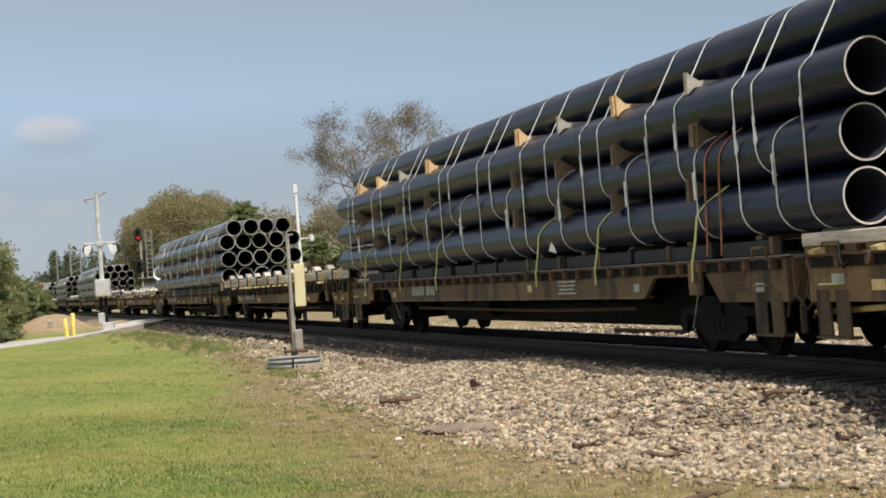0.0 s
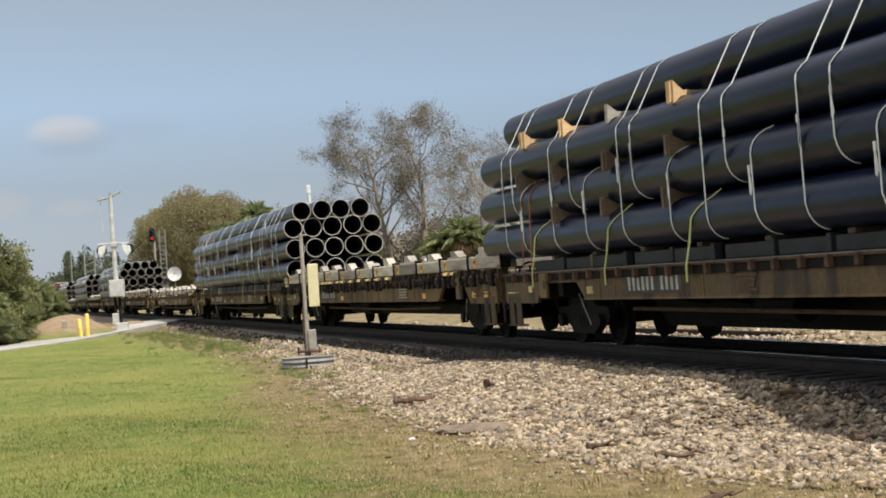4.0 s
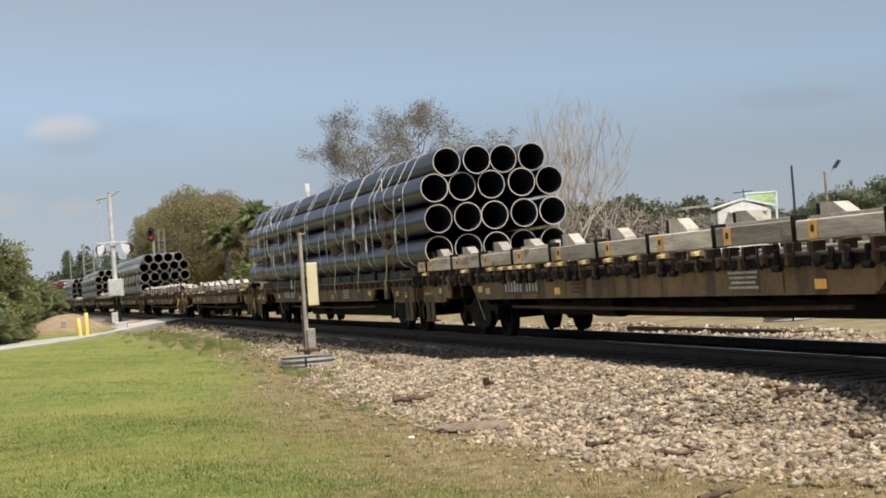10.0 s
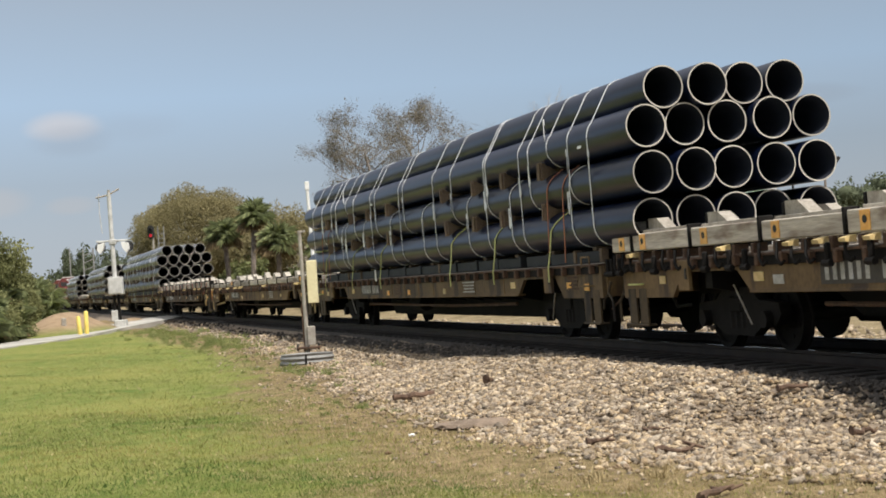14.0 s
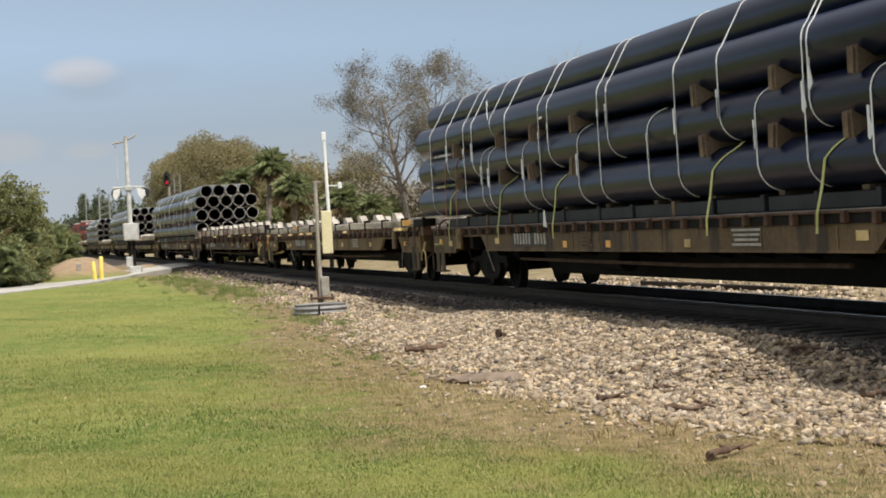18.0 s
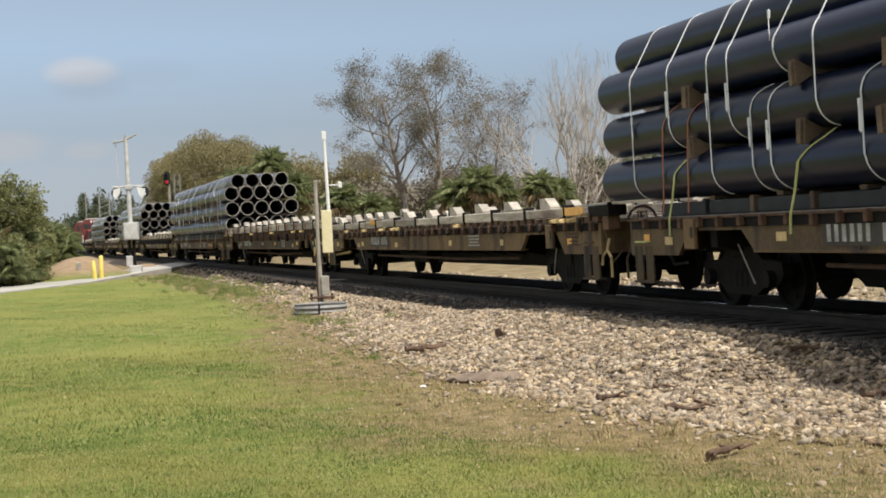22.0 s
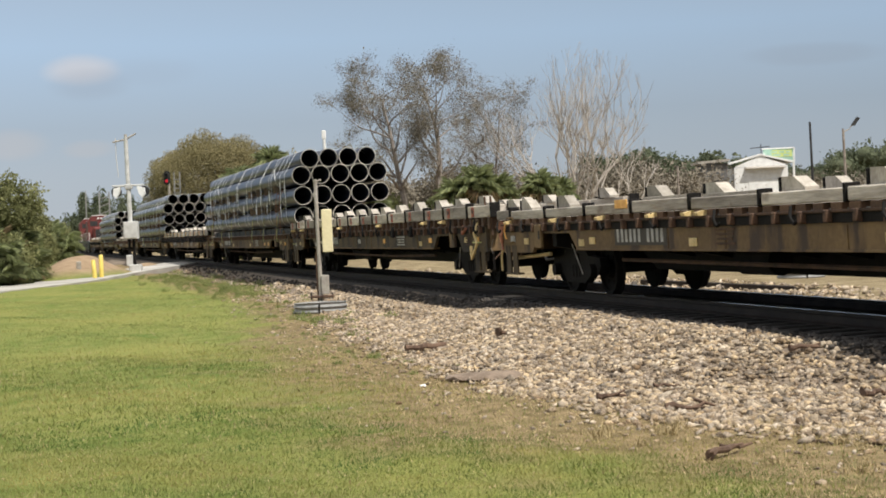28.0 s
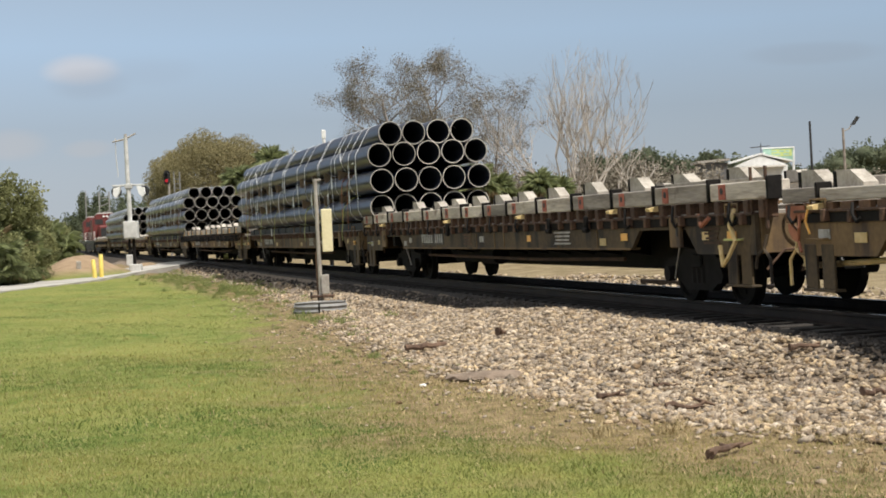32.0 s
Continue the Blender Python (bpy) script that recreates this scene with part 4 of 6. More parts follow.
            st = part("strap", ribbon(pts, y, 0.026, drift=rng.uniform(-0.16, -0.02), lean=slope), STRAP_WHITE, load, "white plastic strap")
            if low == z1:
                tail(st, y - 0.06, rng.choice((2.86, 2.72, 2.62)))
            elif rng.random() < 0.8:
                tail(st, y - 0.06, low + rng.uniform(0.25, 0.5))
    for y in plan["short"]:
        pts = hug(NEAR, z2, 70, 0, -1) + [(side_x, z1)] + hug(NEAR, z1, -5, -85, -1, 6)
        st = part("strap", ribbon(pts, y - 0.1, 0.026, drift=rng.uniform(-0.2, -0.02), lean=[-0.28 * v for v in (1, 0.7, 0.4, 0.2, 0.1)]), STRAP_WHITE, load, "white plastic strap")
        tail(st, y - 0.12, z2 - rng.uniform(0.1, 0.25))
    # web straps from between the rows to the deck edge
    for y in plan["yellow"]:
        pts = [(NEAR - 0.1, z1 + 0.33)] + hug(NEAR, z1, 50, 0, -1) + [(NEAR - PIPE_R - 0.02, 1.5), (-1.63, 1.22), (-1.6, 1.0)]
        part("web_strap", ribbon(pts, y, 0.055, drift=0.85), STRAP_YELLOW, load, "yellow-green ratchet web strap")
    for y in plan["orange"]:
        pts = [(NEAR - 0.1, z2 + 0.32)] + hug(NEAR, z2, 60, 0, -1) + [(side_x, 2.2), (side_x - 0.01, 1.5), (-1.6, 1.3)]
        part("web_strap", ribbon(pts, y - 0.15, 0.035, drift=0.4), STRAP_ORANGE, load, "faded orange web strap")
    if plan["scrap"]:
        part("plastic_scrap", Shape().slab([(-0.2, -0.04), (0.14, 0.0), (0.02, 0.13), (-0.06, 0.1)], 0, -1.62, -1.612), WHITE, load, "loose white plastic scrap", m=pose(0, plan["scrap"], 1.56))
    if plan["tag"]:
        part("plastic_tag", Shape().slab([(-0.09, -0.26), (0.08, -0.24), (0.03, 0.02), (-0.04, 0.03)], 0, -1.66, -1.652), WHITE, load, "long white plastic tag", m=pose(0, plan["tag"], 1.45))
    for y in plan["sticker"] or ():
        part("sticker", STICKER, None, load, "small white paper sticker", m=pose(NEAR - PIPE_R * 0.96, y, ROWS_Z[2] - 0.1, 0, 18, 0))
    return load


def outline_sill():
    """Side sill seen from the side: deep between the trucks, cut away over them, deep again at the ends."""
    return [(0, SILL_LOW), (7.25, SILL_LOW), (7.6, SILL_CUT), (9.25, SILL_CUT), (9.6, SILL_END), (11.35, SILL_END)], SILL_TOP


def letter_bars(sh, x, y0, z, n, h, w, k=1, skip=()):
    """Lettering that stands as plain bars."""
    y = y0
    for i in range(n):
        if i not in skip:
            sh.box((x, y, z), (0.006, w * 0.5, h), 0, k)
        y += w
    return sh


POCKET = Shape().box((0, 0, 0), (0.09, 0.08, 0.14), 0.012).mesh("stake_pocket", CAR_RUST)
PLANK = Shape().box((0, 0, 0), (2.86, 0.272, 0.05), 0.006).mesh("plank", DECK_WOOD)


def flatcar(kind, rng, close=True, frayed=False):
    """A flatcar; kind 0 to 2 are idlers with edge timbers, 3 carries pipes."""
    car = new("flatcar")
    half, top = outline_sill()
    for side in (-1, 1):
        x = side * 1.47
        pts = [(y, z) for y, z in half[1:]] + [(11.35, top)]
        pts = [(-y, z) for y, z in reversed(half[1:])] + pts + [(-11.35, top)]
        # loaded cars take the sill paint with shade mixed into its colour
        sill = part("side_sill", Shape().slab(pts, 0, x - 0.03, x + 0.03), (CAR_PAINT, CAR_PAINT, CAR_GRIMY, CAR_SHADED)[kind], car, "grimy dark yellow sill" if kind == 2 else "weathered brownish yellow painted sill")
        part("bottom_flange", Shape().box((side * 1.44, 0, SILL_LOW + 0.005), (0.16, 14.5, 0.03), 0.004), CAR_PAINT, sill)
        part("top_flange", Shape().box((side * 1.47, 0, SILL_TOP + 0.012), (0.14, 22.7, 0.03), 0.004), CAR_RUST, sill)
        # ribs and stake pockets
        part("edge_channel", Shape().box((side * 1.505, 0, 1.155), (0.02, 22.5, 0.11), 0), CAR_DARK, sill)
        y = -11.1
        while y < 11.2:
            part("stake_pocket", POCKET, None, car, m=pose(side * 1.55, y + rng.uniform(-0.04, 0.04), 1.175 + rng.uniform(-0.02, 0.01)))
            if abs(y) < 7.0 and rng.random() < 0.3:
                part("rib", Shape().box((side * 1.505, y + 0.3, 0.94), (0.014, 0.03, 0.28), 0.0), CAR_PAINT, sill)
            y += 0.62
        for yb in (-9.05, 9.05):
            sh = Shape().box((side * 1.55, yb, 1.02), (0.06, 0.34, 0.4), 0.01)
            sh.box((side * 1.585, yb - 0.1, 1.04), (0.012, 0.05, 0.14), 0.0, 1)
            part("bracket", sh, [CAR_PAINT, BLACK], car)
        # amber and pale squares on the sill
        for yb in (-10.7, -9.9, -7.0, -6.1, -2.4, 0.6, 2.6, 6.5, 7.0, 9.9, 10.7):
            if rng.random() < 0.85:
                part("reflector", Shape().box((side * 1.508, yb, rng.choice((0.93, 0.97, 0.9))), (0.012, rng.choice((0.2, 0.26)), 0.11), 0.002),
                     rng.choice((MARK_YELLOW, SQUARE_CREAM, SQUARE_CREAM, LETTER)), sill)
        plate = Shape().box((side * 1.506, -side * 4.5, 1.0), (0.008, 2.0, 0.28), 0.0, 0)
        letter_bars(plate, side * 1.513, (-side * 4.5) - 0.85, 1.0, 11, 0.19, 0.17, 1, (4,))
        part("lettering_panel", plate, [PANEL_DARK, LETTER], sill, "panel with worn pale lettering")
        for yb, w0 in ((-10.1, 0.5), (1.6, 0.6), (-4.2, 0.8)):
            small = Shape()
            for i in range(4):
                small.box((side * 1.512, yb, 1.06 - i * 0.06), (0.006, w0 - 0.07 * (i % 3), 0.03), 0)
            part("small_lettering", small, LETTER if yb == -4.2 else CAR_RUST, sill)
        # steps, grab irons, lever
        for e in (-1, 1):
            step = Shape()
            for yy in (10.66, 11.06):
                step.box((side * 1.49, e * yy, 0.61), (0.03, 0.28, 0.5), 0.006)
            step.box((side * 1.46, e * 10.86, 0.345), (0.14, 0.74, 0.03), 0.005)
            part("sill_step", step, CAR_GRIMY, car, "brown steel step hung under the sill")
            lv = Shape().path([(side * 1.42, e * 11.5, 0.97), (side * 1.46, e * 11.48, 0.8), (side * 1.46, e * 11.28, 0.7), (side * 1.46, e * 11.24, 0.56)], 0.02)
            lv.path([(side * 1.46, e * 11.48, 0.8), (side * 1.46, e * 11.64, 0.68), (side * 1.46, e * 11.64, 0.38)], 0.02)
            # one car's handle is coloured pale as if sunlit
            part("coupler_handle", lv, SQUARE_CREAM if frayed else CAR_GRIMY, car, "bent coupler handle in a sunlit pale yellow" if frayed else "bent grimy coupler handle")
            part("brake_rod", Shape().rod((side * 1.2, e * 8.35, 0.86), (side * 1.16, e * 8.0, 0.36), 0.012, n=6), POST_GREY, car)
            g = Shape().path([(side * 1.53, e * 10.6, 1.2), (side * 1.53, e * 10.6, 1.36), (side * 1.53, e * 10.95, 1.36), (side * 1.53, e * 10.95, 1.2)], 0.014)
            part("grab_iron", g, CAR_PAINT, car)
            g = Shape().path([(side * 1.5, e * 11.0, 0.92), (side * 1.57, e * 11.0, 0.92), (side * 1.57, e * 10.6, 0.92), (side * 1.5, e * 10.6, 0.92)], 0.013)
            part("grab_iron", g, rng.choice((CAR_PAINT, STRAP_YELLOW)), car)
            l = Shape().path([(side * 0.2, e * 11.5, 0.8), (side * 1.2, e * 11.5, 0.78), (side * 1.42, e * 11.45, 0.55)], 0.016)
            part("uncoupling_lever", l, CAR_RUST, car)
    # deck planks across the car
    if close and kind < 3:
        deck = new("deck")
        deck.parent = car
        for k in range(78):
            part("plank", PLANK, None, deck, m=pose(0, -11.2 + k * 0.291, DECK - 0.015 + rng.uniform(0, 0.006)))
    else:
        boards = Shape()
        for k in range(78):
            boards.box((0, -11.2 + k * 0.291, DECK - 0.015), (2.86, 0.272, 0.05))
        part("deck", boards, DECK_WOOD, car, "grey plank deck")
    # underframe
    low = 0.3 if kind == 3 else 0.41
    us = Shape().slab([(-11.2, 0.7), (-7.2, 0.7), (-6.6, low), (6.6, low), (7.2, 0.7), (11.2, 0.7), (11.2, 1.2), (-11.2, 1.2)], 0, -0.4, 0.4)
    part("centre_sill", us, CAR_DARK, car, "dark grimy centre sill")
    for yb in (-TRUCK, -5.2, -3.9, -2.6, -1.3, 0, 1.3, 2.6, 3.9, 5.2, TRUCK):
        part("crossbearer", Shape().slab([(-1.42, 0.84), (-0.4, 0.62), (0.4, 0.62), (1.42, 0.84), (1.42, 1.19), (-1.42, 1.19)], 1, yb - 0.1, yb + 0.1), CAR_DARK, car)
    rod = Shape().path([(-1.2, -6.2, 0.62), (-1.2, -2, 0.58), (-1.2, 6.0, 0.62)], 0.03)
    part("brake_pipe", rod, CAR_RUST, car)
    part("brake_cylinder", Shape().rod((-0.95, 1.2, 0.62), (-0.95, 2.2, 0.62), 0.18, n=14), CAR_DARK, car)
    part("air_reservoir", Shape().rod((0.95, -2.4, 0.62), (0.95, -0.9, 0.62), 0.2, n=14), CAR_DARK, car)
    for e in (-1, 1):
        part("end_sill", Shape().box((0, e * 11.33, 0.98), (2.86, 0.07, 0.48), 0.01), CAR_PAINT, car)
        cp = Shape().box((0, e * 11.5, 0.85), (0.2, 0.3, 0.22), 0.02)
        cp.slab([(-0.17, e * 11.55), (0.17, e * 11.55), (0.13, e * 11.74), (0.02, e * 11.66), (-0.13, e * 11.74)], 2, 0.72, 0.99)
        part("coupler", cp, CAR_RUST, car, "rusty knuckle coupler")
        h = Shape()
        for x in (-0.35, 0.35):
            h.path([(x, e * 11.15, 0.78), (x * 0.9, e * 11.35, 0.5), (x * 0.6, e * 11.62, 0.52)], 0.025)
        part("air_hose", h, BLACK, car)
        # truck: side frames, bolster, springs
        for side in (-1, 1):
            x = side * 0.99
            c = e * TRUCK
            f = [(-1.2, 0.48), (-1.16, 0.62), (-0.62, 0.66), (-0.38, 0.82), (0.38, 0.82), (0.62, 0.66), (1.16, 0.62), (1.2, 0.48), (1.06, 0.34), (0.74, 0.36),
                 (0.42, 0.2), (-0.42, 0.2), (-0.74, 0.36), (-1.06, 0.34)]
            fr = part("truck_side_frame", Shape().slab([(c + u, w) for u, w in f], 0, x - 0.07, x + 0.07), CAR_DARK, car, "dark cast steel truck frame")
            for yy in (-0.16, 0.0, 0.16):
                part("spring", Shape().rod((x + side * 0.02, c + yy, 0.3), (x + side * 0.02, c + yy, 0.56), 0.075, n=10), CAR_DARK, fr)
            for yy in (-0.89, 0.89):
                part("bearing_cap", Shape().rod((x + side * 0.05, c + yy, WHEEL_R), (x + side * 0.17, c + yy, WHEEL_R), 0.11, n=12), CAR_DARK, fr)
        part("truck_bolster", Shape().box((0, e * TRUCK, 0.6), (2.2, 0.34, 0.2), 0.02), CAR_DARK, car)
    # brake wheel at one end
    bw = Shape().path([(-0.85, -11.42, 0.6), (-0.85, -11.42, 1.35)], 0.02)
    bw.lathe([(0.24, -0.015), (0.26, 0), (0.24, 0.015), (0.22, 0), (0.24, -0.015)], 18, 0, 1, (-0.85, -11.46, 1.2))
    part("brake_wheel", bw, CAR_RUST, car)
    if kind < 3:
        edge_timbers(car, kind, rng, close, frayed)
    wheels = []
    for y in (-TRUCK - 0.89, -TRUCK + 0.89, TRUCK - 0.89, TRUCK + 0.89):
        wheels.append((part("wheelset", WHEELSET, None, car, "grimy steel wheelset", m=pose(0, y, WHEEL_R)), y))
    return car, wheels


def wheelset_mesh():
    sh = Shape()
    for s in (-1, 1):
        x = s * 0.752
        prof = [(0.0, x - s * 0.09), (0.38, x - s * 0.07), (0.445, x - s * 0.07), (0.445, x - s * 0.045), (WHEEL_R, x - s * 0.03), (WHEEL_R - 0.004, x + s * 0.07), (0.36, x + s * 0.07),
                (0.34, x + s * 0.03), (0.16, x + s * 0.01), (0.13, x + s * 0.09), (0.0, x + s * 0.09)]
        sh.lathe(prof, 28, 0, 0)
        for i in range(6):
            a = i * math.pi / 3
            sh.rod((x + s * 0.02, 0.24 * math.cos(a), 0.24 * math.sin(a)), (x + s * 0.035, 0.24 * math.cos(a), 0.24 * math.sin(a)), 0.035, n=8)
    sh.rod((-1.05, 0, 0), (1.05, 0, 0), 0.075, n=12)
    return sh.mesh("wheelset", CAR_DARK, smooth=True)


WHEELSET = wheelset_mesh()


FINS = [Shape().box((0, 0, 0.02), (0.2, w, h), 0.01).box((0.02, w * 0.5 + 0.05, 0.03), (0.14, 0.03, h * 0.8), 0.004).mesh("packing_block", mat) for mat, w, h in ((CAR_RUST, 0.08, 0.2), (FIN_BROWN, 0.24, 0.22), (CAR_RUST, 0.14, 0.22))]
# near clips are cream to paint their sunlit tops; far ones keep car paint
CLIP_LIT = Shape().slab([(0.0, 0.02), (-0.14, -0.01), (-0.13, -0.05), (0.0, -0.06)], 1, 0, 0.14).mesh("timber_clip", SQUARE_CREAM)
CLIP_FAR = Shape().slab([(0.0, 0.02), (0.14, -0.01), (0.13, -0.05), (0.0, -0.06)], 1, 0, 0.14).mesh("timber_clip", CAR_PAINT)


def edge_timbers(car, kind, rng, close=True, frayed=False):
    """Timbers along both deck edges on packing, with stakes, squares and pale blocks on top."""
    mark = (MARK_YELLOW, None, MARK_RED)[kind]
    height, base = ((0.24, 1.385), (0.16, 1.33), (0.23, 1.405))[kind]
    for side in (-1, 1):
        y = -11.75
        while y < 11.5:
            ln = min(rng.uniform(1.98, 2.16) if kind < 2 else rng.uniform(1.5, 1.9), 11.75 - y)
            if ln < 0.4:
                break
            c = y + ln / 2
            h = height + rng.uniform(-0.015, 0.015)
            tb = part("edge_timber", Shape().box((side * 1.34, c, base + h / 2), (0.3, ln - 0.06, h), 0.014), PALE_WOOD if rng.random() < 0.75 else DECK_WOOD, car, "grey weathered edge timber")
            part("stake", Shape().box((side * 1.42, y, base + 0.02 + h / 2), (0.2, 0.05, h + 0.06), 0.01), CAR_DARK, car)
            n = max(2, int(ln / ((0.5, 0.4, 0.42)[kind] if close and side < 0 else 0.8)))
            for i in range(n):
                part("packing_block", FINS[kind], None, car, m=pose(side * 1.4, y + ln * (i + 0.5) / n + rng.uniform(-0.02, 0.02), base - 0.135))
                if close and rng.random() < (0.32 if kind == 0 else 0.2):
                    part("timber_clip", CLIP_LIT if side < 0 else CLIP_FAR, None, car, m=pose(side * 1.5, y + ln * (i + 0.5) / n + rng.uniform(0.03, 0.08), base - 0.03, 0, 0, 0))
            if mark:
                ym = y + ln - rng.uniform(0.38, 0.46)
                m = Shape().box((side * 1.495, ym, base + h * 0.5), (0.012, 0.2, h * 0.85), 0.002)
                m.rod((side * 1.497, ym, base + h * 0.55), (side * 1.506, ym, base + h * 0.55), 0.045, n=8, k=1)
                part("painted_square", m, [mark, BLACK], tb, "painted square with a dark bolt hole")
            if rng.random() < (0.9 if side < 0 else 0.5):
                z = base + h
                yb = y + ln - rng.uniform(0.3, 0.55) - (0.0 if side < 0 else 0.6)
                hc = rng.uniform(0.17, 0.21)
                part("chock_block", Shape().slab([(yb - 0.34, z), (yb + 0.24, z), (yb + 0.24, z + hc), (yb - 0.06, z + hc * 0.97), (yb - 0.34, z + 0.04)], 0, side * 1.2 - 0.09, side * 1.2 + 0.09), CHOCK_WOOD, car, "pale wooden chock block")
                part("chock_cleat", Shape().box((side * 1.2, yb + 0.28, z + 0.085), (0.2, 0.06, hc), 0.006), CAR_DARK, car)
            if rng.random() < 0.5:
                part("chock_strip", Shape().box((side * 1.3, c, base + h + 0.02), (0.18, ln * 0.8, 0.04), 0.004), CHOCK_WOOD, car)
            for u in ((0.12, 0.33, 0.5, 0.68, 0.9) if kind == 0 else (0.5,)):
                yh = y + ln * u
                if rng.random() < 0.6 or kind == 1:
                    hk = Shape().path([(side * 1.56, yh + 0.12, base - 0.03), (side * 1.61, yh + 0.05, 1.18), (side * 1.6, yh - 0.02, 1.1), (side * 1.58, yh - 0.08, 1.14)], 0.02)
                    part("tie_down_hook", hk, CAR_DARK, car)
                else:
                    part("ratchet", Shape().box((side * 1.6, yh, 1.2), (0.07, 0.06, 0.22), 0.02).rod((side * 1.61, yh - 0.08, 1.09), (side * 1.61, yh + 0.08, 1.09), 0.042, n=8), CAR_DARK, car)
            y += ln
        # inner rows of boards
        part("deck_board", Shape().box((side * 0.55, 0, DECK + 0.04), (0.22, 21.2, 0.06), 0.01), DECK_WOOD, car)
    if kind == 1:
        for y, ln, z in ((-10.1, 1.0, 1.42), (5.2, 0.5, 1.47)):
            part("painted_patch", Shape().box((-1.497, y, z), (0.014, ln, 0.13), 0.003), MARK_YELLOW, car, "amber painted patch on the timber")
        part("cushion_block", Shape().box((-1.36, -11.3, 1.4), (0.3, 0.9, 0.17), 0.012), CAR_DARK, car)
        part("bridge_board", Shape().box((-1.34, -12.1, 1.51), (0.22, 2.4, 0.04), 0.006), PALE_WOOD, car, "pale board bridging to the next car")
        if frayed:
            for outline in ([(11.55, 1.3), (11.12, 1.3), (11.1, 1.16), (11.24, 1.12), (11.3, 1.2), (11.4, 1.1), (11.55, 1.18)],
                            [(11.52, 1.1), (11.42, 1.06), (11.28, 0.98), (11.3, 0.88), (11.44, 0.92), (11.52, 1.02)]):
                part("rust_patch", Shape().slab(outline, 0, -1.527, -1.515), STRAP_ORANGE, car, "flaking orange rust patch at the car end")
        # pale colour paints the sunlight that reaches the lever through the gap
        part("brake_lever", Shape().rod((-1.35, 11.5, 0.6), (-1.3, 9.2, 0.7), 0.035, n=8), SQUARE_CREAM, car, "brake lever in a sunlit pale yellow")
    if kind == 2:
        # an upright pair of rods and a tangle of straps by the coupling
        for y in (-11.2, -11.6):
            part("upright_rod", Shape().rod((-1.45, y, DECK - 0.2), (-1.45, y, DECK + 0.55), 0.022, n=8), CAR_RUST, car)
        part("cross_rod", Shape().rod((-1.45, -11.1, DECK + 0.25), (-1.45, -11.7, DECK + 0.25), 0.014, n=8), CAR_RUST, car)
        t = Shape().path([(-1.5, -10.8, 1.3), (-1.6, -10.85, 1.1), (-1.58, -10.95, 0.9), (-1.62, -10.8, 0.7), (-1.6, -10.6, 0.6), (-1.58, -10.5, 0.85)], 0.03)
        part("hanging_strap", t, SQUARE_CREAM, car, "pale yellow strap in a tangle")
        t = Shape().path([(-1.5, -9.7, 1.24), (-1.6, -10.0, 1.1), (-1.58, -10.2, 1.2)], 0.03)
        part("hanging_strap", t, STRAP_ORANGE, car)
    if frayed:
        t = Shape().path([(-1.54, 11.2, 1.2), (-1.58, 11.15, 1.05), (-1.56, 11.22, 0.9), (-1.58, 11.12, 0.78)], 0.018)
        part("hanging_strap", t, STRAP_ORANGE, car, "orange strap in a tangle")
        t = Shape().path([(-1.55, 10.95, 1.3), (-1.58, 10.99, 1.12), (-1.57, 10.92, 0.98)], 0.016)
        part("hanging_strap", t, MARK_YELLOW, car, "yellow strap hanging from the deck edge")


def locomotive(mat, lab):
    """A six-axle diesel seen end on, far down the line."""
    l = new("locomotive")
    body = part("hood", Shape().box((0, 2.0, 2.9), (2.0, 13.0, 2.5), 0.12), mat, l)
    cab = part("cab", Shape().slab([(-1.5, 1.6), (1.5, 1.6), (1.5, 3.9), (0.9, 4.5), (-0.9, 4.5), (-1.5, 3.9)], 1, -7.2, -4.6), mat, l)
    for x in (-0.75, 0.75):
        part("windscreen", Shape().box((x, -7.21, 3.6), (0.9, 0.03, 0.6), 0.01), BLACK, cab)
    nose = part("nose", Shape().box((0, -8.2, 2.3), (1.8, 2.0, 1.7), 0.15), mat, l)
    part("end_panel", Shape().box((0, -9.21, 2.2), (1.4, 0.03, 1.3), 0.01), BLACK, nose, "black painted end panel")
    part("roof_cap", Shape().slab([(-0.95, 4.5), (0.95, 4.5), (0.8, 4.62), (-0.8, 4.62)], 1, -7.1, -4.7), MAST_PAINT, cab, "pale weathered cab roof")
    for x in (-0.18, 0.18):
        part("headlight", Shape().rod((x, -7.2, 4.2), (x, -7.28, 4.2), 0.12, n=12), WHITE, cab)
    part("frame", Shape().box((0, 0, 1.3), (3.0, 20.5, 0.4), 0.03), BLACK, l)
    part("pilot", Shape().slab([(-1.4, 0.25), (1.4, 0.25), (1.5, 1.2), (-1.5, 1.2)], 1, -10.4, -10.2), BLACK, l)
    part("fuel_tank", Shape().box((0, 0, 0.75), (2.6, 6.0, 0.9), 0.15), BLACK, l)
    rail = Shape()
    for x in (-1.45, 1.45):
        for y in (-10, -8, -6, -3, 0, 3, 6, 9):
            rail.rod((x, y, 1.5), (x, y, 2.5), 0.025, n=6)
        rail.rod((x, -10, 2.5), (x, 9, 2.5), 0.025, n=6)
    part("handrail", rail, WHITE, l)
    for y in (-8, -6.2, -4.4, 4.4, 6.2, 8):
        part("wheelset", WHEELSET, None, l, m=pose(0, y, WHEEL_R))
    for y in (-6.2, 6.2):
        for x in (-1.0, 1.0):
            part("truck_side_frame", Shape().box((x, y, 0.62), (0.14, 4.6, 0.36), 0.05), CAR_DARK, l)
    return tagged(l, lab, "locomotive", "locomotives of the train")


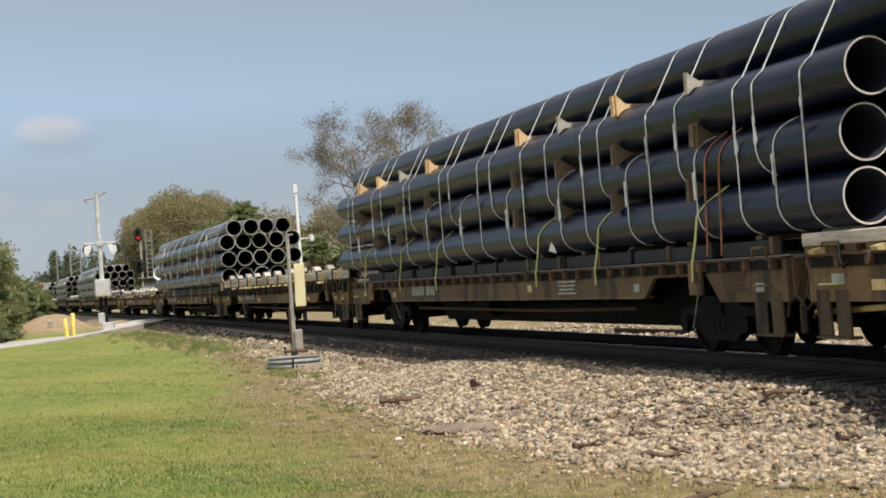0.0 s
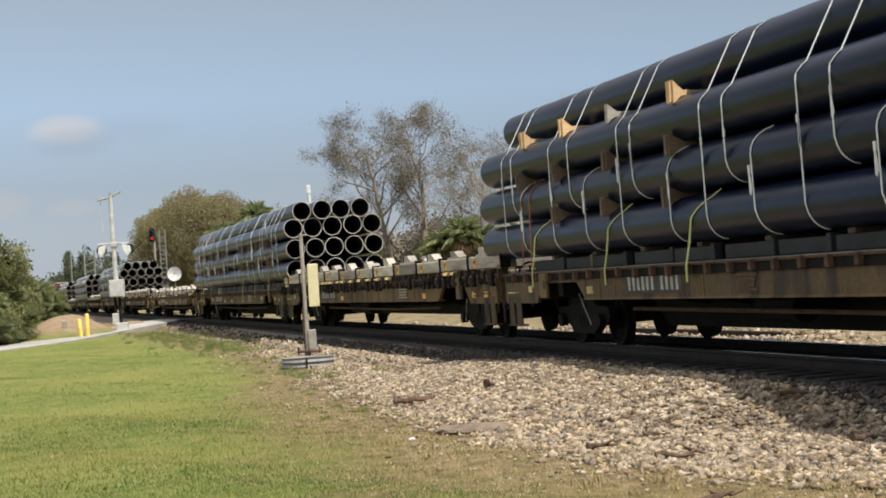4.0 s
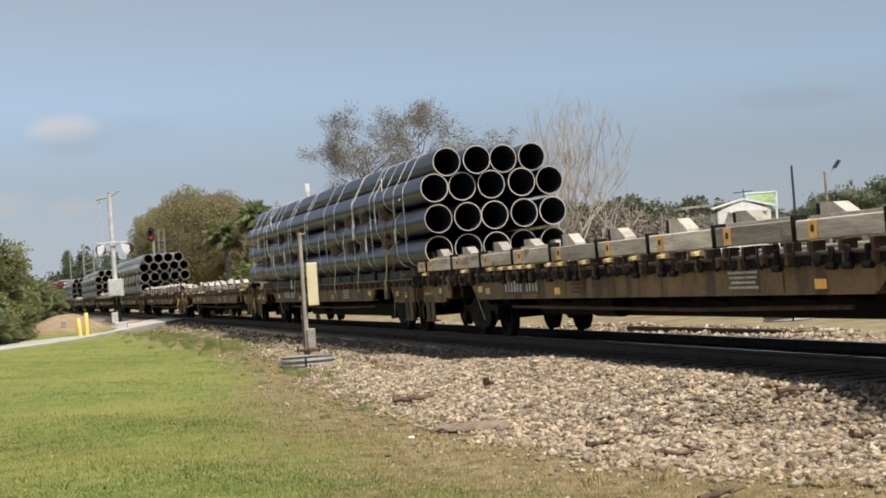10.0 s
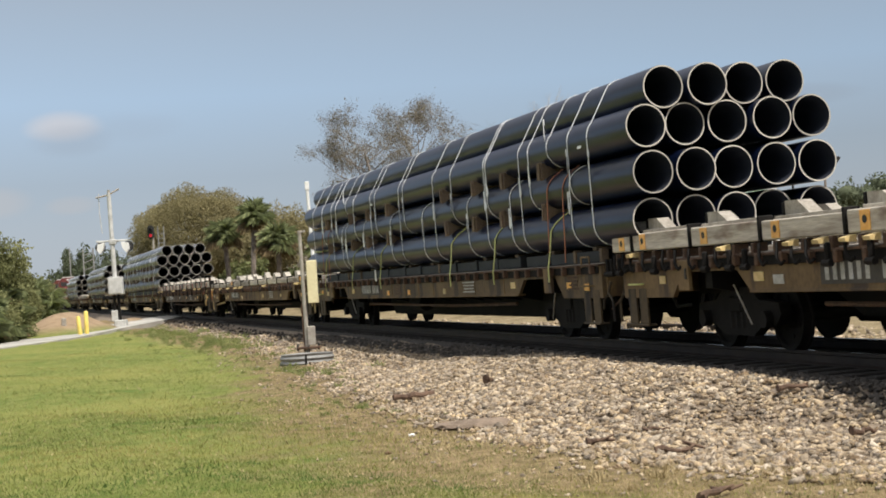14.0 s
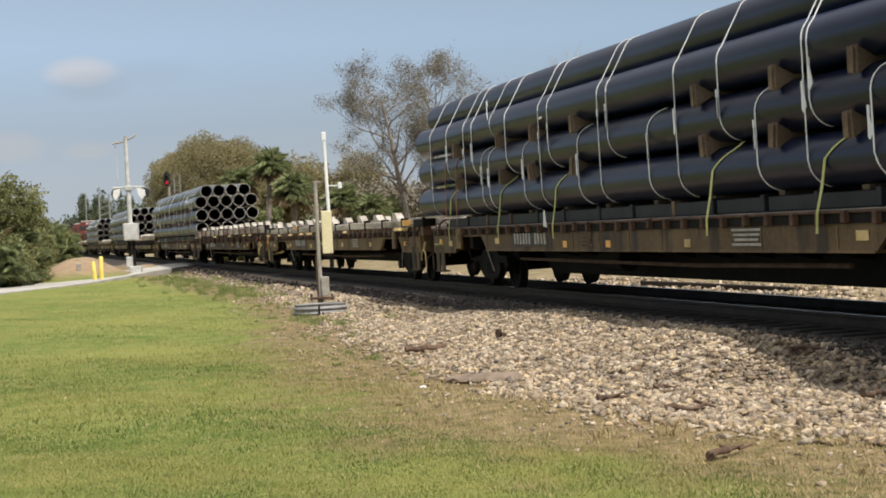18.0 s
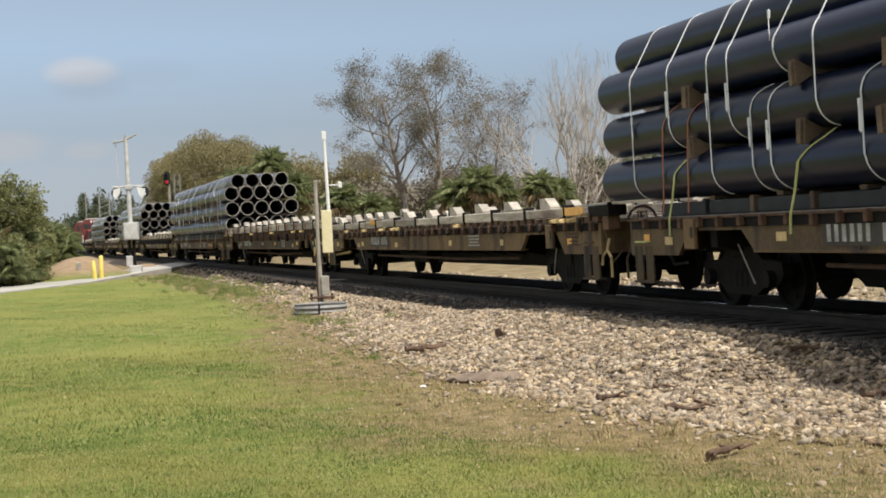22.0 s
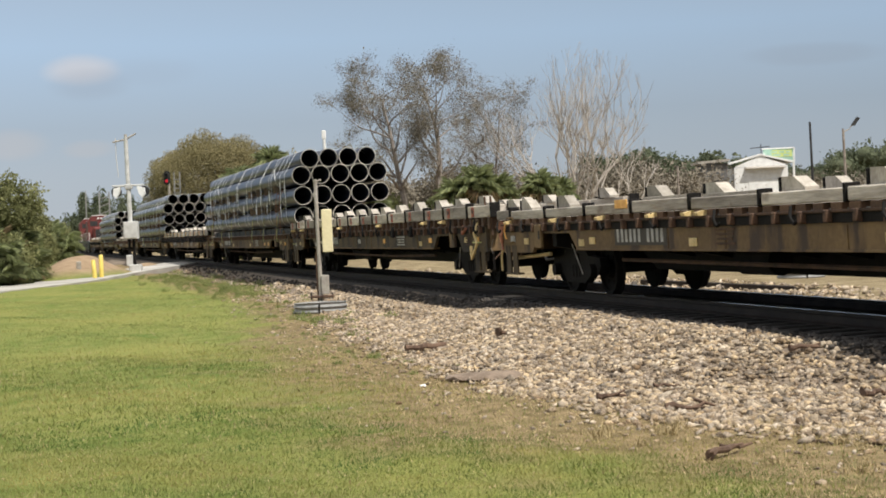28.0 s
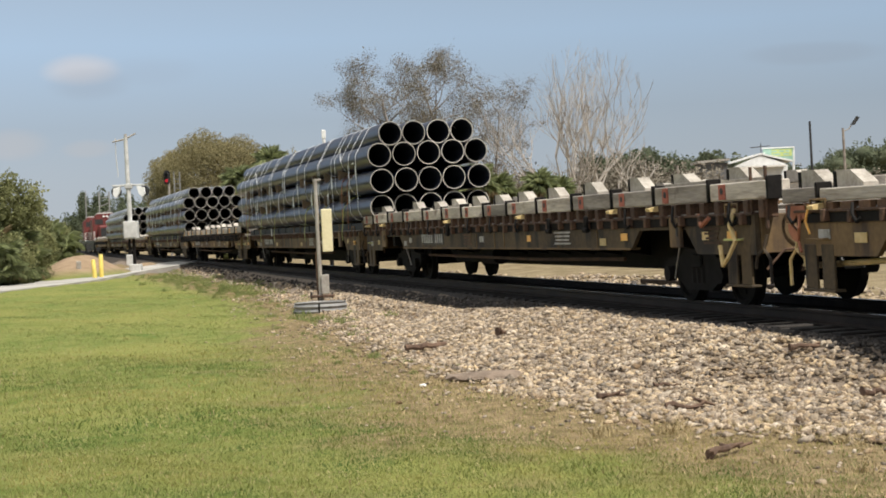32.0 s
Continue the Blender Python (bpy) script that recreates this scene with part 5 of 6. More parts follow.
def build_train():
    rng = random.Random(11)
    made, turning = [], []
    # middle of each car at the start; kind of car
    pale, amber, red = "pale timbers along its deck edges", "amber squares on its edge timbers", "red squares on its edge timbers"
    plan = [(-10.6, 1, pale), (12.6, 3, ""), (35.87, 0, amber), (59.45, 3, ""), (83.4, 1, pale), (107.2, 2, red), (130.9, 3, ""), (154.3, 0, amber),
            (177.0, 3, ""), (200.4, 1, pale), (223.6, 3, ""), (247.2, 0, amber)]
    shift = [-0.25, -0.55, -0.95, -0.6, -0.6]
    n = 0
    for s, kind, what in plan:
        car, wheels = flatcar(kind, rng, s < 140, s == 83.4)
        if kind == 3:
            tagged(car, "weathered yellow flatcar under a load of pipes", "flatcar", "flatcars of the train")
            load = pipe_load(rng, LOAD_A if n == 0 else LOAD_B)
            tagged(load, "strapped stack of black steel pipes resting on a flatcar", "pipe load", "pipe loads of the train")
            made.append((load, s + shift[n]))
            n += 1
        else:
            tagged(car, "empty weathered yellow flatcar with " + what, "flatcar", "flatcars of the train")
        made.append((car, s))
        if s < 135:
            turning += wheels
    made.append((locomotive(RED_PAINT, "red diesel locomotive at the end of the pipe train"), 270.0))
    made.append((locomotive(RED_PAINT, "red diesel locomotive coupled behind another one"), 292.0))
    return made, turning


# ---------------------------------------------------------------- trees and brush
def grow(sh, p, d, length, r, depth, rng, spread, tips, lift=0.15, n=6):
    """A limb that bends, tapers and forks."""
    steps = 3
    q = p
    for i in range(steps):
        d = (d + Vector((rng.gauss(0, 0.12), rng.gauss(0, 0.12), rng.gauss(lift * 0.4, 0.08)))).normalized()
        e = q + d * length / steps
        sh.rod(q, e, r * (1 - 0.25 * i / steps), r * (1 - 0.25 * (i + 1) / steps), n=max(3, n), caps=False)
        q = e
    if depth == 0:
        tips.append((q, d))
        return
    for k in range(rng.choice((2, 3, 3)) if depth > 1 else rng.choice((2, 3))):
        side = Vector((rng.gauss(0, 1), rng.gauss(0, 1), rng.gauss(0, 0.6)))
        side = (side - d * side.dot(d)).normalized()
        nd = (d * (1 - spread * 0.45) + side * spread * rng.uniform(0.6, 1.2) + Vector((0, 0, lift))).normalized()
        grow(sh, q - d * length * 0.12 * k * 0.5, nd, length * rng.uniform(0.6, 0.85), r * 0.62, depth - 1, rng, spread, tips, lift, n - 1)


def leaf_cloud(points, rng, size, each, reach):
    """Small leaf quads round points, as arrays."""
    P = np.repeat(np.array([tuple(p) for p in points]), each, 0)
    P = P + rng.normal(0, reach, P.shape)
    n = len(P)
    a = rng.normal(0, 1, (n, 3))
    a /= np.linalg.norm(a, axis=1)[:, None]
    b = np.cross(a, rng.normal(0, 1, (n, 3)))
    b /= np.linalg.norm(b, axis=1)[:, None]
    s = (size * rng.lognormal(0, 0.35, n))[:, None]
    V = np.stack([P - a * s, P + b * s * 0.55, P + a * s, P - b * s * 0.55], 1).reshape(-1, 3)
    return V, np.arange(len(V)).reshape(-1, 4)


def bare_tree(base, height, seed, spread, depth, trunks=1, lift=0.15, leaves=0, leaf_size=0.12, mat=None, bark=None, label="", thick=0.02, fan=0.25, reach=0.32):
    rng = random.Random(seed)
    nr = np.random.default_rng(seed)
    tree = new("tree")
    tree.location = base
    stems, tips = [], []
    for k in range(trunks):
        d = Vector(((fan * (2 * k / (trunks - 1) - 1) + rng.gauss(0, 0.08)) if trunks > 1 else rng.gauss(0, 0.05), rng.gauss(0, 0.15), 1)).normalized()
        stems.append(Shape())
        grow(stems[-1], Vector((rng.uniform(-0.4, 0.4) * (trunks > 1), 0, -0.1)), d, height * 0.3, height * thick, depth, rng, spread, tips, lift, 8)
    k = height / max(v.z for sh in stems for v in sh.v)
    for sh in stems:
        sh.v = [Vector((v.x * k, v.y * k, v.z * k)) for v in sh.v]
        part("trunk", sh, bark or BARK, tree)
    if leaves:
        V, F = leaf_cloud([t[0] * k for t in tips], nr, leaf_size, leaves, reach)
        part("crown", bulk("crown", V, F, mat), None, tree, "thin crown of small leaves")
    return tagged(tree, label, "tree")


def spread_tree(base, height, width, seed, label, trunk_r, lean=0.0, fork=0.25, leaves=14, leaf_size=0.06, mat=None, bark=None, reach=0.3, twigs=1.0):
    """A tree with a crooked leader, limbs all the way up, finer twigs and tufts of leaves; its crown is rounded."""
    rng = random.Random(seed)
    nr = np.random.default_rng(seed)
    tree = new("tree")
    tree.location = base
    sh, tips = Shape(), []

    def limb(sh, p, d, length, r, level):
        n = max(3, int(length / (0.9 if level == 0 else 0.55)))
        for i in range(n):
            f = i / n
            bend = 0.07 if level == 0 else 0.16
            d = (d + Vector((rng.gauss(0, bend), rng.gauss(0, bend), rng.gauss(0.05, 0.1)))).normalized()
            q = p + d * length / n
            sh.rod(p, q, max(0.016, r * (1 - 0.8 * f)), max(0.014, r * (1 - 0.8 * (i + 1) / n)), n=(7, 5, 4, 3)[level], caps=False)
            p = q
            start = fork if level == 0 else 0.25
            if level < 3 and f >= start:
                for _ in range(rng.choice((1, 2)) if level else rng.choice((2, 3))):
                    a = rng.uniform(0, 2 * math.pi)
                    side = Vector((math.cos(a), math.sin(a) * 0.7, 0))
                    side = (side - d * side.dot(d)).normalized()
                    nd = (d * rng.uniform(0.25, 0.7) + side * rng.uniform(0.7, 1.0) + Vector((0, 0, 0.1))).normalized()
                    if level == 0:
                        g = (f - start) / (1 - start)
                        ln = width * (0.3 + 0.7 * math.sin(math.pi * (0.18 + 0.7 * g))) * rng.uniform(0.7, 1.1)
                        bough = Shape()
                        limb(bough, p, nd, ln, max(0.012, r * (1 - 0.8 * f) * 0.5), 1)
                        part("bough", bough, bark or BARK, tree)
                    else:
                        ln = length * (0.42 if level == 1 else 0.45) * twigs * rng.uniform(0.7, 1.15) * (1 - 0.4 * f)
                        limb(sh, p, nd, ln, max(0.012, r * (1 - 0.8 * f) * 0.5), level + 1)
            if level >= 2 and i >= n - 2:
                tips.append(p)

    limb(sh, Vector((0, 0, -0.1)), Vector((lean, 0, 1)).normalized(), height, trunk_r, 0)
    part("trunk", sh, bark or BARK, tree)
    if leaves:
        V, F = leaf_cloud(tips, nr, leaf_size, leaves, reach)
        part("crown", bulk("crown", V, F, mat), None, tree, "thin crown of small leaves")
    return tagged(tree, label, "tree")


def round_tree(base, rx, ry, height, seed, mat, n, size, label, low=0.12, lumps=9):
    """A full crown of many small leaves on limbs."""
    rng = random.Random(seed)
    nr = np.random.default_rng(seed)
    tree = new("tree")
    tree.location = base
    sh, tips = Shape(), []
    grow(sh, Vector((0, 0, -0.1)), Vector((0, 0, 1)), height * 0.26, height * 0.025, 3, rng, 0.8, tips, 0.1, 7)
    part("trunk", sh, BARK, tree)
    pts = []
    cz, rz = height * (0.5 + low / 2), height * (0.5 - low / 2)
    centres = [(rng.uniform(-0.75, 0.75) * rx, rng.uniform(-0.7, 0.7) * ry, cz + rng.uniform(-0.6, 0.55) * rz) for _ in range(lumps)]
    while len(pts) < n:
        if not lumps:
            u = Vector((rng.gauss(0, 1), rng.gauss(0, 1), rng.gauss(0, 1))).normalized()
            k = rng.uniform(0.6, 1.0) * (0.92 + 0.16 * noise.noise(u * 2.2) + 0.1 * noise.noise(u * 6.0))
            pts.append(Vector((u.x * rx * k, u.y * ry * k, max(0.3, cz + u.z * rz * k))))
            continue
        c = rng.choice(centres)
        u = Vector((rng.gauss(0, 1), rng.gauss(0, 1), rng.gauss(0, 1))).normalized()
        k = 0.48 * rng.uniform(0.55, 1.05) * (1 + 0.35 * noise.noise(u * 2.5 + Vector(c)))
        p = Vector((c[0] + u.x * rx * k, c[1] + u.y * ry * k, c[2] + u.z * rz * k * 1.05))
        if p.z > 0.1 and noise.noise(p * 0.9 + Vector((seed, 0, 0))) > -0.32:
            pts.append(p)
    V, F = leaf_cloud(pts, nr, size, 3, size * 0.9)
    part("crown", bulk("crown", V, F, mat), None, tree)
    return tagged(tree, label, "tree")


def frond_mesh(kind):
    """A fan frond: pleated leaflets round a bowed stalk, pointing along +x."""
    sh = Shape()
    rng = random.Random(kind)
    sh.rod((0, 0, 0), (0.45, 0, 0.12), 0.02, 0.012, n=4, caps=False)
    c = Vector((0.45, 0, 0.12))
    n = 22
    for i in range(n):
        a = radians(-118 + 236 * i / (n - 1))
        ln = 0.75 * (0.72 + 0.28 * math.cos(a * 0.7)) * rng.uniform(0.9, 1.08)
        d = Vector((math.cos(a), math.sin(a), 0))
        s = Vector((-d.y, d.x, 0)) * 0.045
        mid = c + d * ln * 0.55 + Vector((0, 0, 0.05))
        tip = c + d * ln + Vector((0, 0, -0.28 * rng.uniform(0.6, 1.3)))
        sh.add([c, mid + s, tip, mid - s], [(0, 1, 2), (0, 2, 3)])
    return sh


FROND = [frond_mesh(i).mesh("frond", LEAF_PALM) for i in range(3)]
FROND_DRY = frond_mesh(7).mesh("dry_frond", LEAF_DRY)


def palm(base, height, seed, scale=1.0, n=30, lean=0.0):
    rng = random.Random(seed)
    p = new("palm_tree")
    p.location = base
    sh = Shape()
    q = Vector((0, 0, -0.1))
    k = 8
    for i in range(k):
        e = Vector((lean * ((i + 1) / k) ** 2, 0, height * (i + 1) / k))
        sh.rod(q, e, 0.17 + 0.05 * (i == k - 1), 0.165, n=9, caps=False)
        q = e
    part("trunk", sh, BARK, p, "ringed grey palm trunk")
    for i in range(n):
        up = 85 - 118 * (i / n) + rng.uniform(-12, 12)
        dry = i > n * 0.82
        me = FROND_DRY if dry else FROND[i % 3]
        m = Matrix.Translation(q) @ Euler((0, 0, radians(137.5 * i + rng.uniform(-15, 15)))).to_matrix().to_4x4() @ Euler((0, radians(-up), 0)).to_matrix().to_4x4()
        m = m @ Euler((rng.uniform(-0.4, 0.4), 0, 0)).to_matrix().to_4x4() @ Matrix.Scale(scale * rng.uniform(0.85, 1.1), 4)
        part("dry_frond" if dry else "frond", me, None, p, "drooping dry frond" if dry else "", m=m)
    return p


def palmetto(base, r, h, seed, n=88):
    """A low thicket of fan fronds."""
    rng = random.Random(seed)
    b = new("palmetto_bush")
    b.location = base
    for i in range(n):
        a = rng.uniform(0, 2 * math.pi)
        u = rng.random() ** 0.5
        pos = Vector((math.cos(a) * r * u, math.sin(a) * r * 0.8 * u, h * rng.uniform(0.05, 0.85) * (1 - 0.4 * u * u)))
        m = Matrix.Translation(pos) @ Euler((0, radians(rng.uniform(-75, 10)), a + rng.uniform(-0.6, 0.6)), "XYZ").to_matrix().to_4x4() @ Matrix.Scale(rng.uniform(0.6, 1.1), 4)
        dry = rng.random() < 0.08
        part("frond", FROND_DRY if dry else FROND[i % 3], None, b, m=m)
    return tagged(b, "dense green saw palmetto thicket beside the road", "bush", "palmetto bushes by the road")


def thicket(name, spots, mat, seed, size, label, category):
    """Leafy scrub too fine to count; spots are x, y, radius, height, leaves."""
    nr = np.random.default_rng(seed)
    V, F, o = [], [], 0
    for x, y, r, h, n in spots:
        k = max(4, n // 220)
        cen = np.stack([x + nr.uniform(-r, r, k), y + nr.uniform(-r * 0.4, r * 0.4, k), h * nr.uniform(0.15, 0.8, k) - 0.5], 1)
        rr = np.stack([np.full(k, r * 0.45), np.full(k, r * 0.4), np.full(k, h * 0.28)], 1) * nr.uniform(0.6, 1.1, (k, 1))
        w = nr.integers(0, k, n)
        u = nr.normal(0, 1, (n, 3))
        u /= np.linalg.norm(u, axis=1)[:, None]
        pts = cen[w] + u * rr[w] * nr.uniform(0.3, 1.05, (n, 1))
        v, f = leaf_cloud(pts, nr, size * (1 + 0 * h), 1, size * 0.3)
        V.append(v)
        F.append(f + o)
        o += len(v)
    ob = new(name, bulk(name, np.concatenate(V), np.concatenate(F), mat))
    return tagged(ob, label, category, kind="stuff")


def far_woods(spots, label):
    """Rounded, lumpy crowns in a line: an uneven inner mass with leaves all over it."""
    nr = np.random.default_rng(8)
    bm = bmesh.new()
    bmesh.ops.create_icosphere(bm, subdivisions=2, radius=1.0)
    bm.verts.index_update()
    ball = np.array([tuple(v.co) for v in bm.verts])
    tri = np.array([[v.index for v in f.verts] for f in bm.faces])
    bm.free()
    V, F, o, pts = [], [], 0, []
    for x, y, r, h, n in spots:
        for _ in range(30):
            q = nr.uniform(0.16, 0.32) * r
            c = np.array([x + nr.uniform(-1, 1) * r, y + nr.uniform(-0.5, 0.5) * r, max(q * 0.5, nr.uniform(0.05, 1.0) ** 0.8 * (h - q * 0.8))])
            bump = np.array([1 + 0.22 * noise.noise(Vector(b) * 2.2 + Vector(c)) + 0.12 * noise.noise(Vector(b) * 5.0 + Vector(c)) for b in ball])
            P = ball * bump[:, None] * q * np.array([0.9, 0.9, 0.75]) + c
            V.append((P - c) * 0.72 + c)
            F.append(tri + o)
            o += len(P)
            pts.append(P[nr.integers(0, len(P), 420)] + nr.normal(0, 0.3, (420, 3)))
    v, f = leaf_cloud(np.concatenate(pts), nr, 0.26, 1, 0.2)
    woods = new("far_woods")
    for name, me in (("crown_mass", bulk("crown_mass", np.concatenate(V), np.concatenate(F), LEAF_FAR)), ("leaves", bulk("leaves", v, f, LEAF_FAR))):
        part(name, me, None, woods)
    return tagged(woods, label, "woods", kind="stuff")


def build_trees():
    g = -0.55
    round_tree((-21.7, 152, g), 7.2, 5.4, 12.1, 4, LEAF_OLIVE, 90000, 0.055, "broad round-crowned tree with fine olive-brown foliage", lumps=0)
    spread_tree((-2.0, 111, g), 11.2, 4.9, 21, "tall spreading tree with sparse brown leaves", 0.3, lean=-0.2, fork=0.28, leaves=38, leaf_size=0.036, reach=0.26, twigs=1.0, mat=LEAF_BROWN)
    spread_tree((-0.6, 110, g), 11.9, 4.1, 8, "tall forked tree with sparse brown leaves", 0.28, lean=0.02, fork=0.28, leaves=38, leaf_size=0.036, reach=0.26, twigs=1.0, mat=LEAF_BROWN)
    spread_tree((5.0, 126, g), 11.0, 5.0, 33, "greyish half-bare tree with a thin crown", 0.18, fork=0.2, leaves=22, leaf_size=0.036, mat=LEAF_BROWN, reach=0.26)
    bare_tree((10.5, 120, g), 15.6, 5, 0.42, 5, trunks=7, lift=0.2, bark=BARK_PALE, label="bare pale-barked tree with upright twigs", thick=0.0075, fan=0.62)
    bare_tree((9.6, 121, g), 11.5, 15, 0.42, 5, trunks=2, lift=0.25, bark=BARK_PALE, label="slender bare tree with pale upright branches", thick=0.008, fan=0.3)
    bare_tree((13.4, 121, g), 9.5, 17, 0.45, 5, trunks=3, lift=0.2, bark=BARK_PALE, label="low bare tree with pale slanting branches", thick=0.008, fan=0.5)
    round_tree((-9.6, 140, g), 4.6, 3.5, 9.0, 12, LEAF_OLIVE, 30000, 0.075, "brownish broad tree behind the palms", lumps=24)
    round_tree((-13.5, 138, g), 3.0, 3.0, 7.0, 13, LEAF_OLIVE, 14000, 0.08, "small olive-leaved tree behind the palms", lumps=8)
    round_tree((-21.7, 70, g), 3.3, 3.0, 4.9, 15, LEAF_BUSH, 26000, 0.06, "dense green shrubby tree beside the road", lumps=12, low=0.0)
    round_tree((-20.1, 74.5, g), 1.8, 1.6, 3.9, 18, LEAF_BUSH, 14000, 0.05, "low dense green shrub among the palmettos", lumps=10, low=0.0)
    round_tree((-22.0, 86.4, g), 1.7, 1.6, 3.5, 19, LEAF_BUSH, 11000, 0.055, "rounded green shrub behind the dirt mound", lumps=10, low=0.0)
    round_tree((-23.4, 86, g), 2.8, 2.4, 4.6, 16, LEAF_BUSH, 14000, 0.065, "low green shrub beside the road", lumps=9, low=0.0)
    for i, (x, y, r, h) in enumerate(((-20.3, 71.0, 1.3, 2.2), (-21.2, 69.0, 1.2, 2.3), (-19.9, 68, 1.4, 2.2), (-20.9, 66.5, 1.4, 2.0), (-20.6, 74.0, 1.3, 2.6), (-20.0, 69.6, 1.2, 2.6), (-20.0, 72.8, 1.2, 2.9), (-21.6, 85, 1.5, 3.2), (-21.7, 87.0, 1.1, 2.8), (-23.2, 84, 1.5, 3.3), (-20.9, 68.2, 1.5, 3.0), (-20.5, 70.8, 1.2, 2.8), (-20.4, 67.4, 1.4, 2.6))):
        palmetto((x, y, g), r, h, 50 + i)
    for x, y, h, sc, seed, lean in ((-11.5, 105, 6.2, 1.35, 1, 0.3), (-13.3, 107, 5.2, 1.25, 2, -0.2), (-9.6, 103, 4.4, 1.4, 3, 0.1), (2.3, 96, 4.1, 1.35, 4, 0.0), (5.9, 96, 3.7, 1.2, 5, 0.2), (-6.2, 101, 3.5, 1.35, 6, 0.0), (-4.4, 101, 3.0, 1.3, 7, 0.0), (3.6, 98, 3.6, 1.3, 8, 0.0), (1.0, 97, 3.4, 1.4, 9, 0.0), (7.2, 97, 3.1, 1.4, 10, 0.0)):
        tagged(palm((x, y, g), h, seed, sc, lean=lean), "sabal palm with fan fronds and dry skirt", "palm tree", "palms behind the line")
    rng = random.Random(77)
    thicket("green_scrub", [(rng.uniform(-15, -2), rng.uniform(108, 118), rng.uniform(1.5, 2.6), rng.uniform(2.6, 4.2), 900) for _ in range(9)]
            + [(rng.uniform(0, 9), rng.uniform(100, 112), rng.uniform(1.3, 2.2), rng.uniform(2.2, 3.2), 700) for _ in range(7)], LEAF_GREEN, 5, 0.16, "dark green scrub behind the railway line", "scrub")
    spots = [(rng.uniform(-6, 24), rng.uniform(125, 150), rng.uniform(2.5, 4.5), rng.uniform(4.5, 8.0), 8200) for _ in range(26)]
    spots += [(rng.uniform(20, 52), rng.uniform(176, 200), rng.uniform(3.5, 5.5), rng.uniform(4.0, 6.8), 7000) for _ in range(16)]
    spots += [(rng.uniform(38, 52), rng.uniform(140, 165), rng.uniform(3, 5), rng.uniform(4.0, 6.5), 3000) for _ in range(6)]
    thicket("dry_brush", spots, BRUSH, 6, 0.1, "tangled dry brown brush beyond the gravel lot", "brush")
    far = []
    for i in range(46):
        a = -0.5 + 1.05 * i / 45 + rng.uniform(-0.01, 0.01)
        y = rng.uniform(280, 330)
        far.append((math.tan(a) * y, y, rng.uniform(8, 12), rng.uniform(11.5, 15.5) if a > 0.1 else rng.uniform(5, 9), 5600))
    far = [w for w in far if abs(float(across(np.array([w[0]]), np.array([w[1]]))[1][0])) > w[2] + 5]
    far_woods(far, "distant line of green pines and oaks")
    left = [(-82 + 1.7 * i + rng.uniform(-0.8, 0.8), rng.uniform(345, 362), 3.2, rng.uniform(13.5, 15.5) if 2 < i < 6 else rng.uniform(8, 11), 5200) for i in range(11)]
    thicket("woods_down_the_line", left, LEAF_FAR, 9, 0.27, "green trees far down the railway line", "woods")


# ---------------------------------------------------------------- posts, signals, buildings
def build_post():
    """Slim pole with a cream case and a small box on a corrugated ring."""
    p = new("signal_post")
    p.location = (-2.72, 34.9, -0.55)
    sh = Shape().rod((0, 0, 0.1), (-0.03, 0, 2.9), 0.05, 0.042, n=12)
    part("pole", sh, POST_GREY, p)
    part("pole_cap", Shape().rod((-0.03, 0, 2.9), (0.1, 0, 2.92), 0.02, n=8).rod((-0.03, 0, 2.88), (-0.03, 0, 2.94), 0.05, n=12), POST_GREY, p)
    case = part("case", Shape().box((0.19, -0.02, 1.8), (0.225, 0.2, 0.94), 0.015), CREAM, p, "cream painted steel case")
    part("case_hinge", Shape().box((0.306, -0.05, 1.98), (0.014, 0.05, 0.1), 0.003).box((0.306, -0.05, 1.6), (0.014, 0.05, 0.1), 0.003), POST_GREY, case)
    part("case_bracket", Shape().box((0.05, 0, 2.0), (0.14, 0.04, 0.05), 0.005).box((0.05, 0, 1.55), (0.14, 0.04, 0.05), 0.005), POST_GREY, p)
    part("conduit", Shape().path([(-0.07, 0.02, 0.1), (-0.08, 0.02, 1.3), (-0.02, 0.0, 1.5)], 0.018), CAR_RUST, p)
    part("junction_box", Shape().box((0.1, -0.03, 0.62), (0.17, 0.14, 0.42), 0.012), POST_GREY, p, "small grey junction box")
    part("base_plate", Shape().box((0.03, 0, 0.36), (0.5, 0.34, 0.05), 0.01), CAR_RUST, p)
    part("anchor_stub", Shape().rod((-0.22, 0, 0.3), (-0.22, 0, 0.46), 0.02, n=8).rod((0.24, 0, 0.3), (0.24, 0, 0.44), 0.02, n=8), BLACK, p)
    tagged(p, "slim grey pole with a cream case standing in a galvanised ring", "post")
    ring(-2.68, 34.0, 0.57, 0.42, "corrugated galvanised steel ring round a post foot", -0.7)


def ring(x, y, r, h, label, z=-0.57):
    c = new("steel_ring")
    c.location = (x, y, z)
    rows = [(r + 0.018 * math.sin(i * math.pi / 2.0), h * i / 16) for i in range(17)]
    inner = [(a - 0.012, b) for a, b in reversed(rows)]
    part("ring_wall", Shape().lathe(rows + inner, 40), GALV, c, smooth=True)
    part("seam", Shape().box((0.02, -r - 0.022, h / 2), (0.035, 0.03, h), 0.006), CAR_DARK, c)
    part("gravel_fill", Shape().lathe([(r - 0.02, h * 0.72), (r * 0.6, h * 0.78), (0.0, h * 0.82)], 24), BALLAST, c)
    tagged(c, label, "ring")


